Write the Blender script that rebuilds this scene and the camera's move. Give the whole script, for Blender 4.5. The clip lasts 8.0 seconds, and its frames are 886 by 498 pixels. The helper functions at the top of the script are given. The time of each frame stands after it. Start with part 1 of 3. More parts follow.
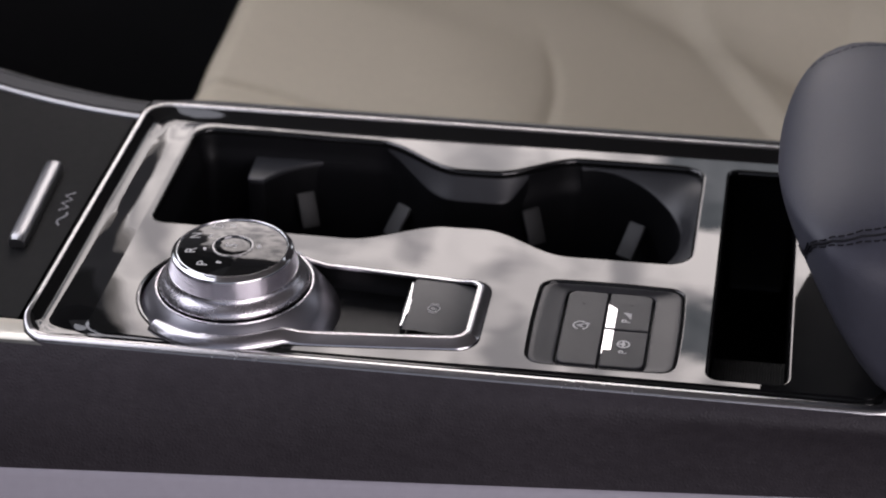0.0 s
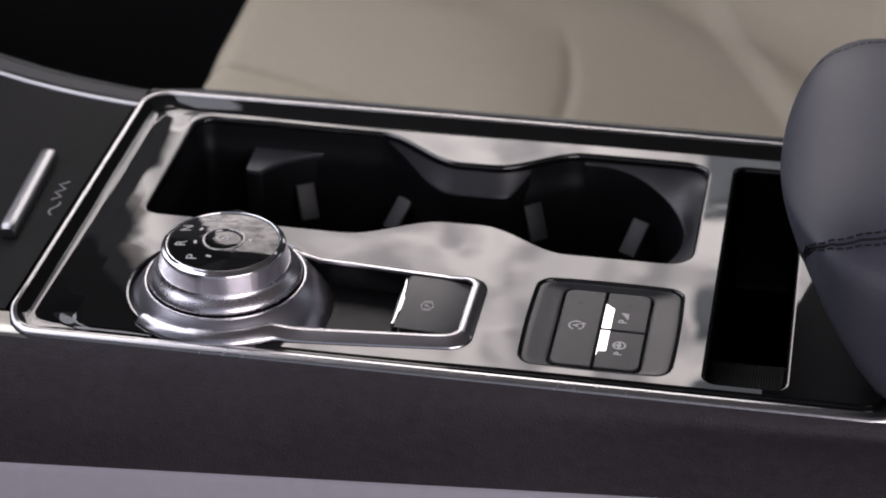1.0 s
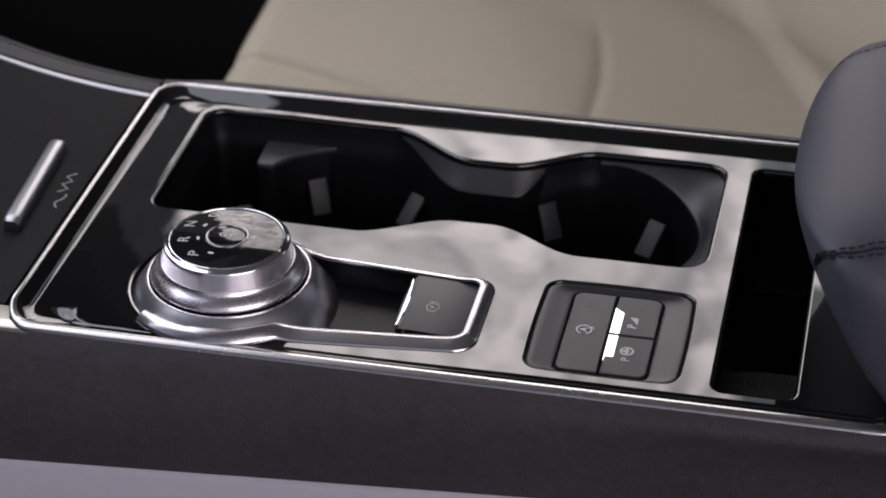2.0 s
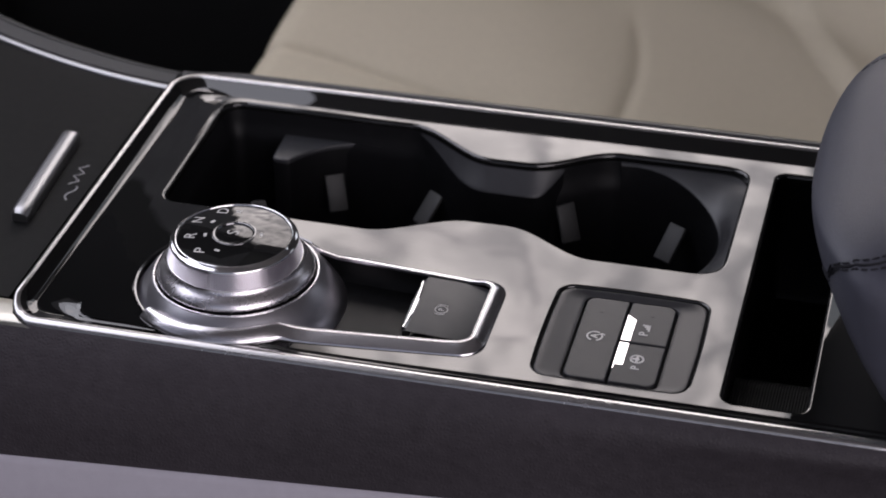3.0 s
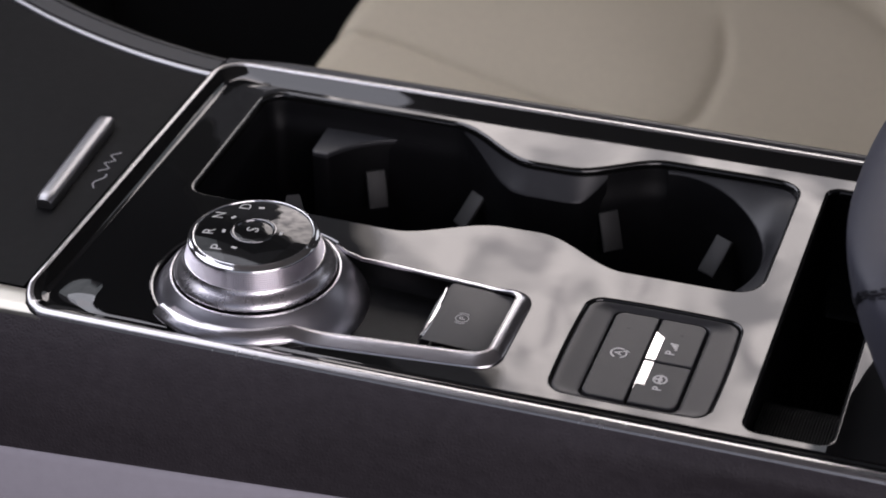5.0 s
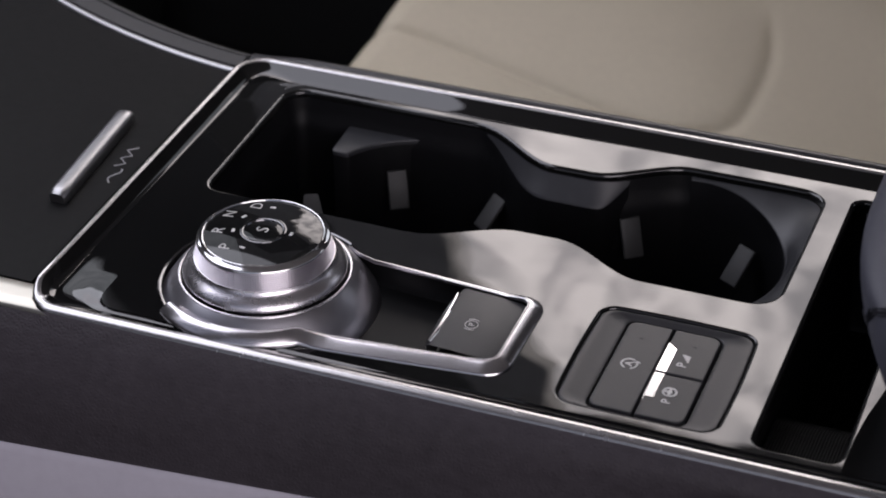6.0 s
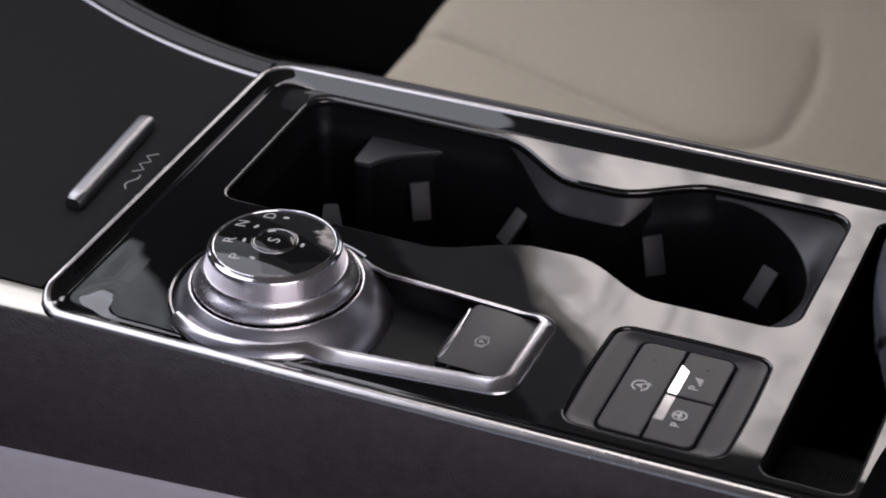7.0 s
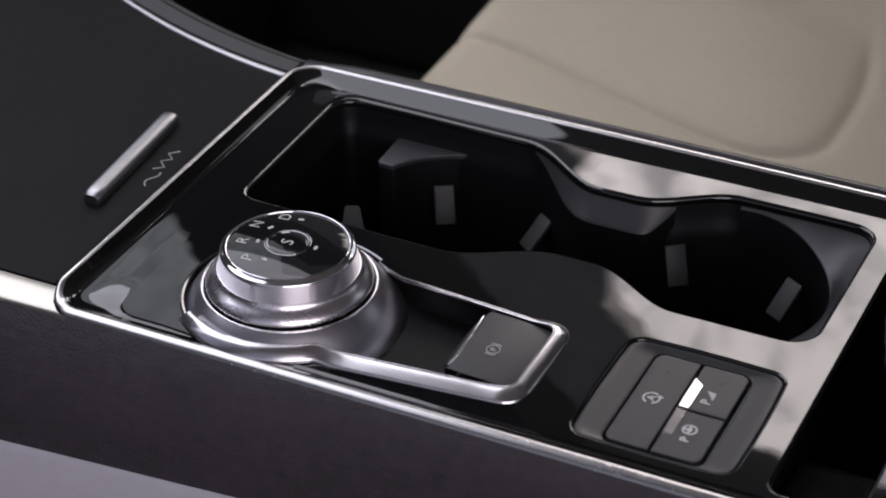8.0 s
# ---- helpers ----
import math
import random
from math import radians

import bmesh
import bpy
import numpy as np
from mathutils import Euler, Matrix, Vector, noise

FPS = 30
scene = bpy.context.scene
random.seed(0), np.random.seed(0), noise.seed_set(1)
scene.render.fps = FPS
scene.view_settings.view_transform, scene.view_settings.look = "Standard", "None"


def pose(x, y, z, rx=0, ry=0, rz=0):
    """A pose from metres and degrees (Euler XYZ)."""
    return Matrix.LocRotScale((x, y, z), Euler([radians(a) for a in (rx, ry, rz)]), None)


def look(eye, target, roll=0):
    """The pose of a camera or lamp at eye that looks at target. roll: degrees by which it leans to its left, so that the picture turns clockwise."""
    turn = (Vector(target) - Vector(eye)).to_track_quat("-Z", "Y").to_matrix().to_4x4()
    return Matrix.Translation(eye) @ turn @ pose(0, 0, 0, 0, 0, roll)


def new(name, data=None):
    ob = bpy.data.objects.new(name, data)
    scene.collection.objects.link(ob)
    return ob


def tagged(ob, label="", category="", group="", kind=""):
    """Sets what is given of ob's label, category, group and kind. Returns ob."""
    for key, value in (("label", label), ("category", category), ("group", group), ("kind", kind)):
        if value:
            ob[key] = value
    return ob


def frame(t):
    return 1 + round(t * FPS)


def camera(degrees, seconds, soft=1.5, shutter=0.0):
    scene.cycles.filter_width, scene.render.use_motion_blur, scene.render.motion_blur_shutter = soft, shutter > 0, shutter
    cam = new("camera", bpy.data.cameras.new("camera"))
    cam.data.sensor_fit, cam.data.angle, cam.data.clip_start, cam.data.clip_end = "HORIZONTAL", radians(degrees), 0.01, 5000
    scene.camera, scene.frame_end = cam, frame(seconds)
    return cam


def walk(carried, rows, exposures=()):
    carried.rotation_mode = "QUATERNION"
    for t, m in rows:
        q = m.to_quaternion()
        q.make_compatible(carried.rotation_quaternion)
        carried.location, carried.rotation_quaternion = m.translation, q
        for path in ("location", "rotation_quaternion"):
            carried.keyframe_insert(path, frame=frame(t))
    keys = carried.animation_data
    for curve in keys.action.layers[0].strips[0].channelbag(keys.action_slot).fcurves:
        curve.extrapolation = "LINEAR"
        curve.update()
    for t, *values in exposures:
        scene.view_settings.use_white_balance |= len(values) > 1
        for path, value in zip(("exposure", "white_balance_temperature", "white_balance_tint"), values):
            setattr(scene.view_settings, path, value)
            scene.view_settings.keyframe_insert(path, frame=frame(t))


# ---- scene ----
cam = camera(22.18, 8.0, soft=1.9)
cam.data.dof.use_dof, cam.data.dof.focus_distance, cam.data.dof.aperture_fstop = True, 0.79, 15.0
PATH = [
    (0.0, (0.1974, -0.7042, 0.4618), (0.1133, -0.1986, 0.1499), -0.40),
    (0.5, (0.2051, -0.6943, 0.4599), (0.1159, -0.1911, 0.1456), -0.25),
    (1.0, (0.2125, -0.6841, 0.4582), (0.1174, -0.1832, 0.1419), -0.32),
    (2.5, (0.2345, -0.6541, 0.4545), (0.1173, -0.1618, 0.1322), -0.28),
    (3.0, (0.2423, -0.6441, 0.4533), (0.1169, -0.1549, 0.1292), -0.26),
    (3.5, (0.2502, -0.6341, 0.4517), (0.1162, -0.1482, 0.1261), -0.31),
    (4.0, (0.2581, -0.6243, 0.4504), (0.1154, -0.1420, 0.1233), -0.28),
    (4.5, (0.2663, -0.6143, 0.4488), (0.1144, -0.1356, 0.1204), -0.31),
    (6.0, (0.2918, -0.5846, 0.4440), (0.1116, -0.1179, 0.1127), -0.37),
    (6.5, (0.2999, -0.5747, 0.4430), (0.1103, -0.1122, 0.1111), -0.43),
    (7.0, (0.3080, -0.5655, 0.4414), (0.1085, -0.1064, 0.1107), -0.39),
    (7.5, (0.3157, -0.5564, 0.4405), (0.1069, -0.1017, 0.1093), -0.42),
    (8.0, (0.3239, -0.5485, 0.4392), (0.1057, -0.0985, 0.1077), -0.41),
]
walk(cam, [(t, look(eye, target, roll)) for t, eye, target, roll in PATH],
     [(0.0, 0.42, 6500, 21), (8.0, 0.42, 6500, 21)])

# ---- world, sun, exposure ----
world = bpy.data.worlds.new("daylight")
scene.world = world
world.use_nodes = True
wn = world.node_tree.nodes
sky = wn.new("ShaderNodeTexSky")
sky.sky_type, sky.sun_disc = "NISHITA", False
sky.dust_density, sky.air_density = 3.0, 1.0
sky.sun_elevation, sky.sun_rotation = radians(45), radians(350)
wn["Background"].inputs["Strength"].default_value = 0.08
pale = wn.new("ShaderNodeHueSaturation")  # a hazy, whitish sky
pale.inputs["Saturation"].default_value = 0.45
world.node_tree.links.new(sky.outputs["Color"], pale.inputs["Color"])
world.node_tree.links.new(pale.outputs["Color"], wn["Background"].inputs["Color"])
sun = new("sun", bpy.data.lights.new("sun", "SUN"))
sun.data.energy, sun.data.angle, sun.data.color = 0.5, radians(25), (1.0, 0.98, 0.95)
sun.matrix_world = look((0, 0, 0), (0.12, -0.66, -0.68))


def area(name, centre, target, wide, high, watts, colour):
    lamp = new(name, bpy.data.lights.new(name, "AREA"))
    lamp.data.shape, lamp.data.size, lamp.data.size_y = "RECTANGLE", wide, high
    lamp.data.energy, lamp.data.color = watts, colour
    lamp.matrix_world = look(centre, target)
    return lamp


# area lamps added for unseen light from the windscreen and the driver's side
area("windscreen_fill", (-0.545, 0.19, 0.585), (0.03, 0.18, -0.23), 0.86, 0.75, 4.0, (0.88, 0.94, 1.0))
area("driver_side_fill", (1.05, -1.15, 0.62), (0.18, 0.0, 0.05), 1.3, 1.0, 10.0, (1.0, 0.97, 0.97))


# ---- materials ----
def material(name, base, rough=0.5, metal=0.0, vary=0.12, scale=40.0, bump=0.0, bump_scale=400.0, rough_vary=0.05,
             coat=0.0, ior=1.5, tint=None, cells=False, spec=0.5, bump_detail=5, creases=0.0):
    """A procedural surface: colour and gloss vary at a large and a small scale, with a fine relief."""
    m = bpy.data.materials.new(name)
    m.use_nodes = True
    nt = m.node_tree
    n, l = nt.nodes, nt.links
    b = n["Principled BSDF"]
    b.inputs["Metallic"].default_value = metal
    b.inputs["IOR"].default_value = ior
    b.inputs["Specular IOR Level"].default_value = spec
    b.inputs["Coat Weight"].default_value = coat
    b.inputs["Coat Roughness"].default_value = 0.03
    tc = n.new("ShaderNodeTexCoord")
    big, small = n.new("ShaderNodeTexNoise"), n.new("ShaderNodeTexNoise")
    big.inputs["Scale"].default_value, small.inputs["Scale"].default_value = scale * 0.25, scale * 6
    big.inputs["Detail"].default_value, small.inputs["Detail"].default_value = 3, 4
    for t in (big, small):
        l.new(tc.outputs["Object"], t.inputs["Vector"])
    mix = n.new("ShaderNodeMath")
    mix.operation = "ADD"
    l.new(big.outputs["Fac"], mix.inputs[0])
    l.new(small.outputs["Fac"], mix.inputs[1])
    ramp = n.new("ShaderNodeMapRange")
    ramp.inputs["From Min"].default_value, ramp.inputs["From Max"].default_value = 0.6, 1.4
    l.new(mix.outputs[0], ramp.inputs["Value"])
    col = n.new("ShaderNodeMix")
    col.data_type = "RGBA"
    lo = [c * (1 - vary) for c in base]
    hi = list(tint) if tint else [min(1, c * (1 + vary)) for c in base]
    col.inputs["A"].default_value, col.inputs["B"].default_value = (*lo, 1), (*hi, 1)
    l.new(ramp.outputs["Result"], col.inputs["Factor"])
    l.new(col.outputs["Result"], b.inputs["Base Color"])
    rr = n.new("ShaderNodeMapRange")
    rr.inputs["From Min"].default_value, rr.inputs["From Max"].default_value = 0.6, 1.4
    rr.inputs["To Min"].default_value, rr.inputs["To Max"].default_value = max(0.01, rough - rough_vary), rough + rough_vary
    l.new(mix.outputs[0], rr.inputs["Value"])
    l.new(rr.outputs["Result"], b.inputs["Roughness"])
    if bump:
        if cells:
            t = n.new("ShaderNodeTexVoronoi")
            t.feature = "DISTANCE_TO_EDGE"
            out = t.outputs["Distance"]
        else:
            t = n.new("ShaderNodeTexNoise")
            t.inputs["Detail"].default_value = bump_detail
            out = t.outputs["Fac"]
        t.inputs["Scale"].default_value = bump_scale
        l.new(tc.outputs["Object"], t.inputs["Vector"])
        bp = n.new("ShaderNodeBump")
        bp.inputs["Strength"].default_value, bp.inputs["Distance"].default_value = bump, 0.0004
        l.new(out, bp.inputs["Height"])
        if creases:  # long soft creases over the fine grain
            along, fold, bend = n.new("ShaderNodeMapping"), n.new("ShaderNodeTexNoise"), n.new("ShaderNodeBump")
            along.inputs["Scale"].default_value = (110, 260, 260)
            fold.inputs["Scale"].default_value, fold.inputs["Detail"].default_value = 1.0, 3
            bend.inputs["Strength"].default_value, bend.inputs["Distance"].default_value = creases, 0.0012
            l.new(tc.outputs["Object"], along.inputs["Vector"])
            l.new(along.outputs["Vector"], fold.inputs["Vector"])
            l.new(fold.outputs["Fac"], bend.inputs["Height"])
            l.new(bend.outputs["Normal"], bp.inputs["Normal"])
        l.new(bp.outputs["Normal"], b.inputs["Normal"])
    return m


def glowing(name, colour_a, colour_b, strength, scale):
    """A softly clouded glow, for the overcast distance behind a window and the added grey blocks."""
    m = bpy.data.materials.new(name)
    m.use_nodes = True
    n, l = m.node_tree.nodes, m.node_tree.links
    n.remove(n["Principled BSDF"])
    em, tx, tc, mx = (n.new("ShaderNode" + k) for k in ("Emission", "TexNoise", "TexCoord", "Mix"))
    mx.data_type = "RGBA"
    tx.inputs["Scale"].default_value, tx.inputs["Detail"].default_value, tx.inputs["Distortion"].default_value = scale, 7, 1.1
    mr = n.new("ShaderNodeMapRange")
    mr.inputs["From Min"].default_value, mr.inputs["From Max"].default_value = 0.38, 0.60
    mx.inputs["A"].default_value, mx.inputs["B"].default_value = (*colour_a, 1), (*colour_b, 1)
    l.new(tc.outputs["Object"], tx.inputs["Vector"])
    l.new(tx.outputs["Fac"], mr.inputs["Value"])
    l.new(mr.outputs["Result"], mx.inputs["Factor"])
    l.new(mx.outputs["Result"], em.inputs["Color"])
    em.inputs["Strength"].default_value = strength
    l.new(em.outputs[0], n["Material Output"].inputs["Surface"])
    return m


PIANO = material("piano_black", (0.005, 0.005, 0.005), 0.014, vary=0.2, rough_vary=0.008, ior=1.6, bump=0.22, bump_scale=32, bump_detail=1.5)
CHROME = material("chrome", (0.78, 0.77, 0.78), 0.10, 1.0, vary=0.05, rough_vary=0.03)
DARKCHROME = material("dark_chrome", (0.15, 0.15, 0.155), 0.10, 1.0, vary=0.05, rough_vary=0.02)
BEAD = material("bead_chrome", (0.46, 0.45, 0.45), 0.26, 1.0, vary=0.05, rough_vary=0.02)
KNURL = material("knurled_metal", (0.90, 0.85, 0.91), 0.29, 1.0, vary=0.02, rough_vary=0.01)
HANDLE = material("handle_chrome", (0.34, 0.338, 0.345), 0.34, 1.0, vary=0.02, rough_vary=0.01)
STRIP = material("warm_satin_metal", (0.42, 0.40, 0.35), 0.32, 1.0, vary=0.05)
POLISHED = material("polished_chrome_trim", (0.61, 0.59, 0.61), 0.21, 1.0, vary=0.03, rough_vary=0.02)
SATIN = material("satin_chrome", (0.74, 0.71, 0.74), 0.27, 1.0, vary=0.02, rough_vary=0.01)
DARKMETAL = material("dark_satin_metal", (0.42, 0.41, 0.44), 0.33, 1.0, vary=0.02, rough_vary=0.0)
LEATHER = material("black_grained_leather", (0.0350, 0.0302, 0.0350), 0.46, spec=0.23, vary=0.25, bump=0.6, bump_scale=650, cells=True, creases=0.26)
ARMLEATHER = material("slate_leather", (0.0470, 0.0485, 0.0650), 0.50, spec=0.42, vary=0.15, bump=0.25, bump_scale=1300, cells=True)
THREAD = material("dark_thread", (0.011, 0.011, 0.015), 0.7, spec=0.2)
BEIGE = material("beige_leather", (0.54, 0.480, 0.362), 0.58, vary=0.06, bump=0.12, bump_scale=1200, cells=True)
LOWER = material("pale_grey_vinyl", (0.38, 0.36, 0.405), 0.5, vary=0.05, bump=0.1, bump_scale=1200, cells=True)
PAD = material("soft_black_plastic", (0.0030, 0.0031, 0.0033), 0.56, spec=0.09, vary=0.12, bump=0.15, bump_scale=1500)
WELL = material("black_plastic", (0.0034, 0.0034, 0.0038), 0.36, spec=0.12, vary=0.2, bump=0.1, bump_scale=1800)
# one cup plastic twice: lighter for lit ledges, darker for shaded walls
CUPLIT = material("lit_cup_plastic", (0.024, 0.0245, 0.028), 0.42, vary=0.12, bump=0.15, bump_scale=1600)
CUPSHADE = material("shaded_cup_plastic", (0.0046, 0.0046, 0.0054), 0.42, spec=0.22, vary=0.15, bump=0.1, bump_scale=1700)
RUBBER = material("grey_rubber", (0.030, 0.030, 0.030), 0.55, vary=0.1)
MAT = material("black_rubber", (0.0032, 0.0032, 0.0032), 0.5, vary=0.1, spec=0.2)
SWITCH = material("charcoal_switch_plastic", (0.0130, 0.0135, 0.0160), 0.42, vary=0.1, bump=0.1, bump_scale=2500)
FRAME = material("charcoal_frame_plastic", (0.020, 0.0195, 0.022), 0.37, spec=0.40, vary=0.1, bump=0.08, bump_scale=2500)
GLOSS = material("black_gloss", (0.008, 0.008, 0.008), 0.03, vary=0.2, rough_vary=0.01, spec=0.35)
MARK = material("grey_print", (0.26, 0.26, 0.27), 0.5)
PRINT = material("pale_print", (0.55, 0.54, 0.53), 0.5)
CARPET = material("black_carpet", (0.022, 0.0215, 0.017), 0.95, vary=0.3, bump=0.8, bump_scale=500)
TRIM = material("dark_interior_plastic", (0.02, 0.02, 0.021), 0.6, vary=0.2)
BLOCKGREY = material("mid_grey_block", (0.20, 0.20, 0.215), 0.7, vary=0.1)
CARDGREY = material("grey_card", (0.58, 0.57, 0.55), 0.8, vary=0.3, scale=2)
LINING = material("grey_headlining", (0.32, 0.31, 0.31), 0.9, vary=0.06)
GROUND = material("concrete_ground", (0.35, 0.34, 0.33), 0.8, vary=0.15, scale=3)
HAZE = glowing("bright_distance", (0.42, 0.42, 0.41), (1.0, 0.975, 0.91), 4.3, 6.0)
# glow of the grey blocks that are added for reflections
GREYGLOW = glowing("grey_glow", (0.10, 0.115, 0.12), (0.17, 0.185, 0.19), 4.7, 9.0)


# ---- mesh helpers: all lengths below are in centimetres ----
def part(name, bm, mat, parent=None, label="", sharp=35):
    me = bpy.data.meshes.new(name)
    bmesh.ops.scale(bm, vec=(0.01, 0.01, 0.01), verts=bm.verts)
    for f in bm.faces:
        f.smooth = True
    bm.to_mesh(me)
    bm.free()
    me.set_sharp_from_angle(angle=radians(sharp))
    me.materials.append(mat)
    ob = new(name, me)
    if parent:
        ob.parent = parent
    if label:
        ob["label"] = label
    return ob


def thing(name, x, y, z, label, category, group="", kind=""):
    ob = new(name)
    ob.empty_display_size = 0.02
    return tagged(ob, label, category, group, kind)


def loft(loops, closed=True, caps=(False, False), bm=None):
    """A skin over loops of equally many points."""
    bm = bm or bmesh.new()
    rings = [[bm.verts.new(p) for p in loop] for loop in loops]
    n = len(rings[0])
    for a, b in zip(rings, rings[1:]):
        for i in range(n if closed else n - 1):
            j = (i + 1) % n
            bm.faces.new((a[i], a[j], b[j], b[i]))
    if caps[0]:
        bm.faces.new(rings[0][::-1])
    if caps[1]:
        bm.faces.new(rings[-1])
    bmesh.ops.recalc_face_normals(bm, faces=bm.faces)
    return bm


def lathe(profile, seg=96, bm=None, caps=(False, False), cx=0.0, cy=0.0):
    return loft([[(cx + r * math.cos(2 * math.pi * i / seg), cy + r * math.sin(2 * math.pi * i / seg), z) for i in range(seg)]
                 for r, z in profile], True, caps, bm)


def bowed(loop, amount):
    """An outline of corners whose straight sides are split and bulge outwards a little."""
    n = len(loop)
    cx, cy = sum(p[0] for p in loop) / n, sum(p[1] for p in loop) / n
    hx, hy = max(p[0] for p in loop) - cx, max(p[1] for p in loop) - cy
    full = []
    for i in range(n):
        a, b = loop[i], loop[(i + 1) % n]
        steps = 10 if math.hypot(b[0] - a[0], b[1] - a[1]) > 0.8 else 1
        full += [tuple(a[k] + (b[k] - a[k]) * t / steps for k in range(3)) for t in range(steps)]
    return [(cx + (x - cx) * (1 + amount / hx * (1 - ((y - cy) / hy) ** 2)), cy + (y - cy) * (1 + amount / hy * (1 - ((x - cx) / hx) ** 2)), z) for x, y, z in full]


def rrect(x0, x1, y0, y1, r, z=0.0, n=8):
    """A rectangle with rounded corners, counter-clockwise."""
    out = []
    for cx, cy, a0 in ((x1 - r, y1 - r, 0), (x0 + r, y1 - r, 90), (x0 + r, y0 + r, 180), (x1 - r, y0 + r, 270)):
        for k in range(n + 1):
            a = radians(a0 + 90 * k / n)
            out.append((cx + r * math.cos(a), cy + r * math.sin(a), z))
    return out


def inset(loop, d):
    """The loop moved inwards by d in plan (counter-clockwise loops)."""
    out, n = [], len(loop)
    for i in range(n):
        a, b = Vector(loop[i - 1][:2]), Vector(loop[(i + 1) % n][:2])
        t = (b - a).normalized()
        out.append((loop[i][0] - t.y * d, loop[i][1] + t.x * d, loop[i][2]))
    return out


def at_z(loop, z):
    return [(p[0], p[1], z) for p in loop]


def slab(loop, z0, z1, edge=0.1, steps=3):
    """A plate of the given outline with rounded upper edges."""
    loops = [at_z(loop, z0), at_z(loop, z1 - edge)]
    for k in range(1, steps + 1):
        a = radians(90 * k / steps)
        loops.append(at_z(inset(loop, edge * (1 - math.cos(a))), z1 - edge + edge * math.sin(a)))
    loops.append(at_z(inset(loop, edge * 1.2), z1))
    return loft(loops, True, (True, True))


def filled(outer, holes, z=0.0, strips=()):
    """A flat sheet with holes, cut into strips along x."""
    bm = bmesh.new()
    for loop in (outer, *holes):
        vs = [bm.verts.new((p[0], p[1], z)) for p in loop]
        for i in range(len(vs)):
            bm.edges.new((vs[i - 1], vs[i]))
    bmesh.ops.triangle_fill(bm, use_beauty=True, use_dissolve=False, edges=bm.edges[:])
    for x in strips:
        bmesh.ops.bisect_plane(bm, geom=bm.verts[:] + bm.edges[:] + bm.faces[:], plane_co=(x, 0, 0), plane_no=(1, 0, 0))
    for f in bm.faces:
        if f.normal.z < 0:
            f.normal_flip()
    return bm


def tube(points, r, seg=8, closed=False):
    """A round bar along a line of points."""
    pts = [Vector(p) for p in points]
    loops = []
    for i, p in enumerate(pts):
        if closed:
            t = pts[(i + 1) % len(pts)] - pts[i - 1]
        else:
            t = pts[min(i + 1, len(pts) - 1)] - pts[max(i - 1, 0)]
        t.normalize()
        side = t.cross(Vector((0, 0, 1)))
        side = side.normalized() if side.length > 1e-4 else Vector((1, 0, 0))
        up = side.cross(t)
        loops.append([p + r * (math.cos(2 * math.pi * k / seg) * side + math.sin(2 * math.pi * k / seg) * up) for k in range(seg)])
    if closed:
        loops.append(loops[0])
    return loft(loops, True, (not closed, not closed))


def smooth(a, b, x):
    t = min(1, max(0, (x - a) / (b - a)))
    return t * t * (3 - 2 * t)


def lettering(text, size, x, y, z, turn=90.0, weight=0.006):
    """The text as a thin relief, centred at a place, its top towards the front of the car."""
    cu = bpy.data.curves.new("text", "FONT")
    cu.body, cu.size, cu.align_x, cu.align_y, cu.extrude = text, size, "CENTER", "CENTER", 0.004
    cu.resolution_u, cu.offset = 4, size * weight
    ob = new("text", cu)
    bpy.context.view_layer.update()
    me = bpy.data.meshes.new_from_object(ob.evaluated_get(bpy.context.evaluated_depsgraph_get()))
    bm = bmesh.new()
    bm.from_mesh(me)
    bpy.data.objects.remove(ob)
    bpy.data.curves.remove(cu)
    bpy.data.meshes.remove(me)
    bmesh.ops.transform(bm, matrix=Matrix.Translation((x, y, z)) @ Matrix.Rotation(radians(turn), 4, "Z"), verts=bm.verts)
    return bm


def arc(cx, cy, r, a0, a1, z, n=16):
    return [(cx + r * math.cos(radians(a0 + (a1 - a0) * k / n)), cy + r * math.sin(radians(a0 + (a1 - a0) * k / n)), z) for k in range(n + 1)]


def ribbon(points, half, z0, z1):
    """A flat bar of even width along a line in plan."""
    pts = [Vector(p[:2]) for p in points]
    loops = []
    for i, p in enumerate(pts):
        t = (pts[min(i + 1, len(pts) - 1)] - pts[max(i - 1, 0)]).normalized()
        s = Vector((-t.y, t.x)) * half
        loops.append([(p.x - s.x, p.y - s.y, z0), (p.x + s.x, p.y + s.y, z0), (p.x + s.x, p.y + s.y, z1), (p.x - s.x, p.y - s.y, z1)])
    return loft(loops, True, (True, True))


def box(x0, x1, y0, y1, z0, z1, bevel=0.0):
    bm = bmesh.new()
    bmesh.ops.create_cube(bm, size=1, matrix=Matrix.Translation(((x0 + x1) / 2, (y0 + y1) / 2, (z0 + z1) / 2)) @ Matrix.Diagonal((x1 - x0, y1 - y0, z1 - z0, 1)))
    if bevel:
        bmesh.ops.bevel(bm, geom=bm.edges[:], offset=bevel, segments=3, affect="EDGES", profile=0.5)
    return bm


# ---- centre console ----
REAR = 46.0


def dish(x):
    """The upper panel is slightly hollow along its length."""
    if x < -1.0:
        return 0.0504 + 0.0183 * (1 - math.exp((x + 1.0) / 1.2))
    if x < 9:
        return (x - 4.5) ** 2 / 600.0
    u = min(x, 14.0) - 9.0
    return 0.03375 + 0.015 * u - 0.0015 * u * u


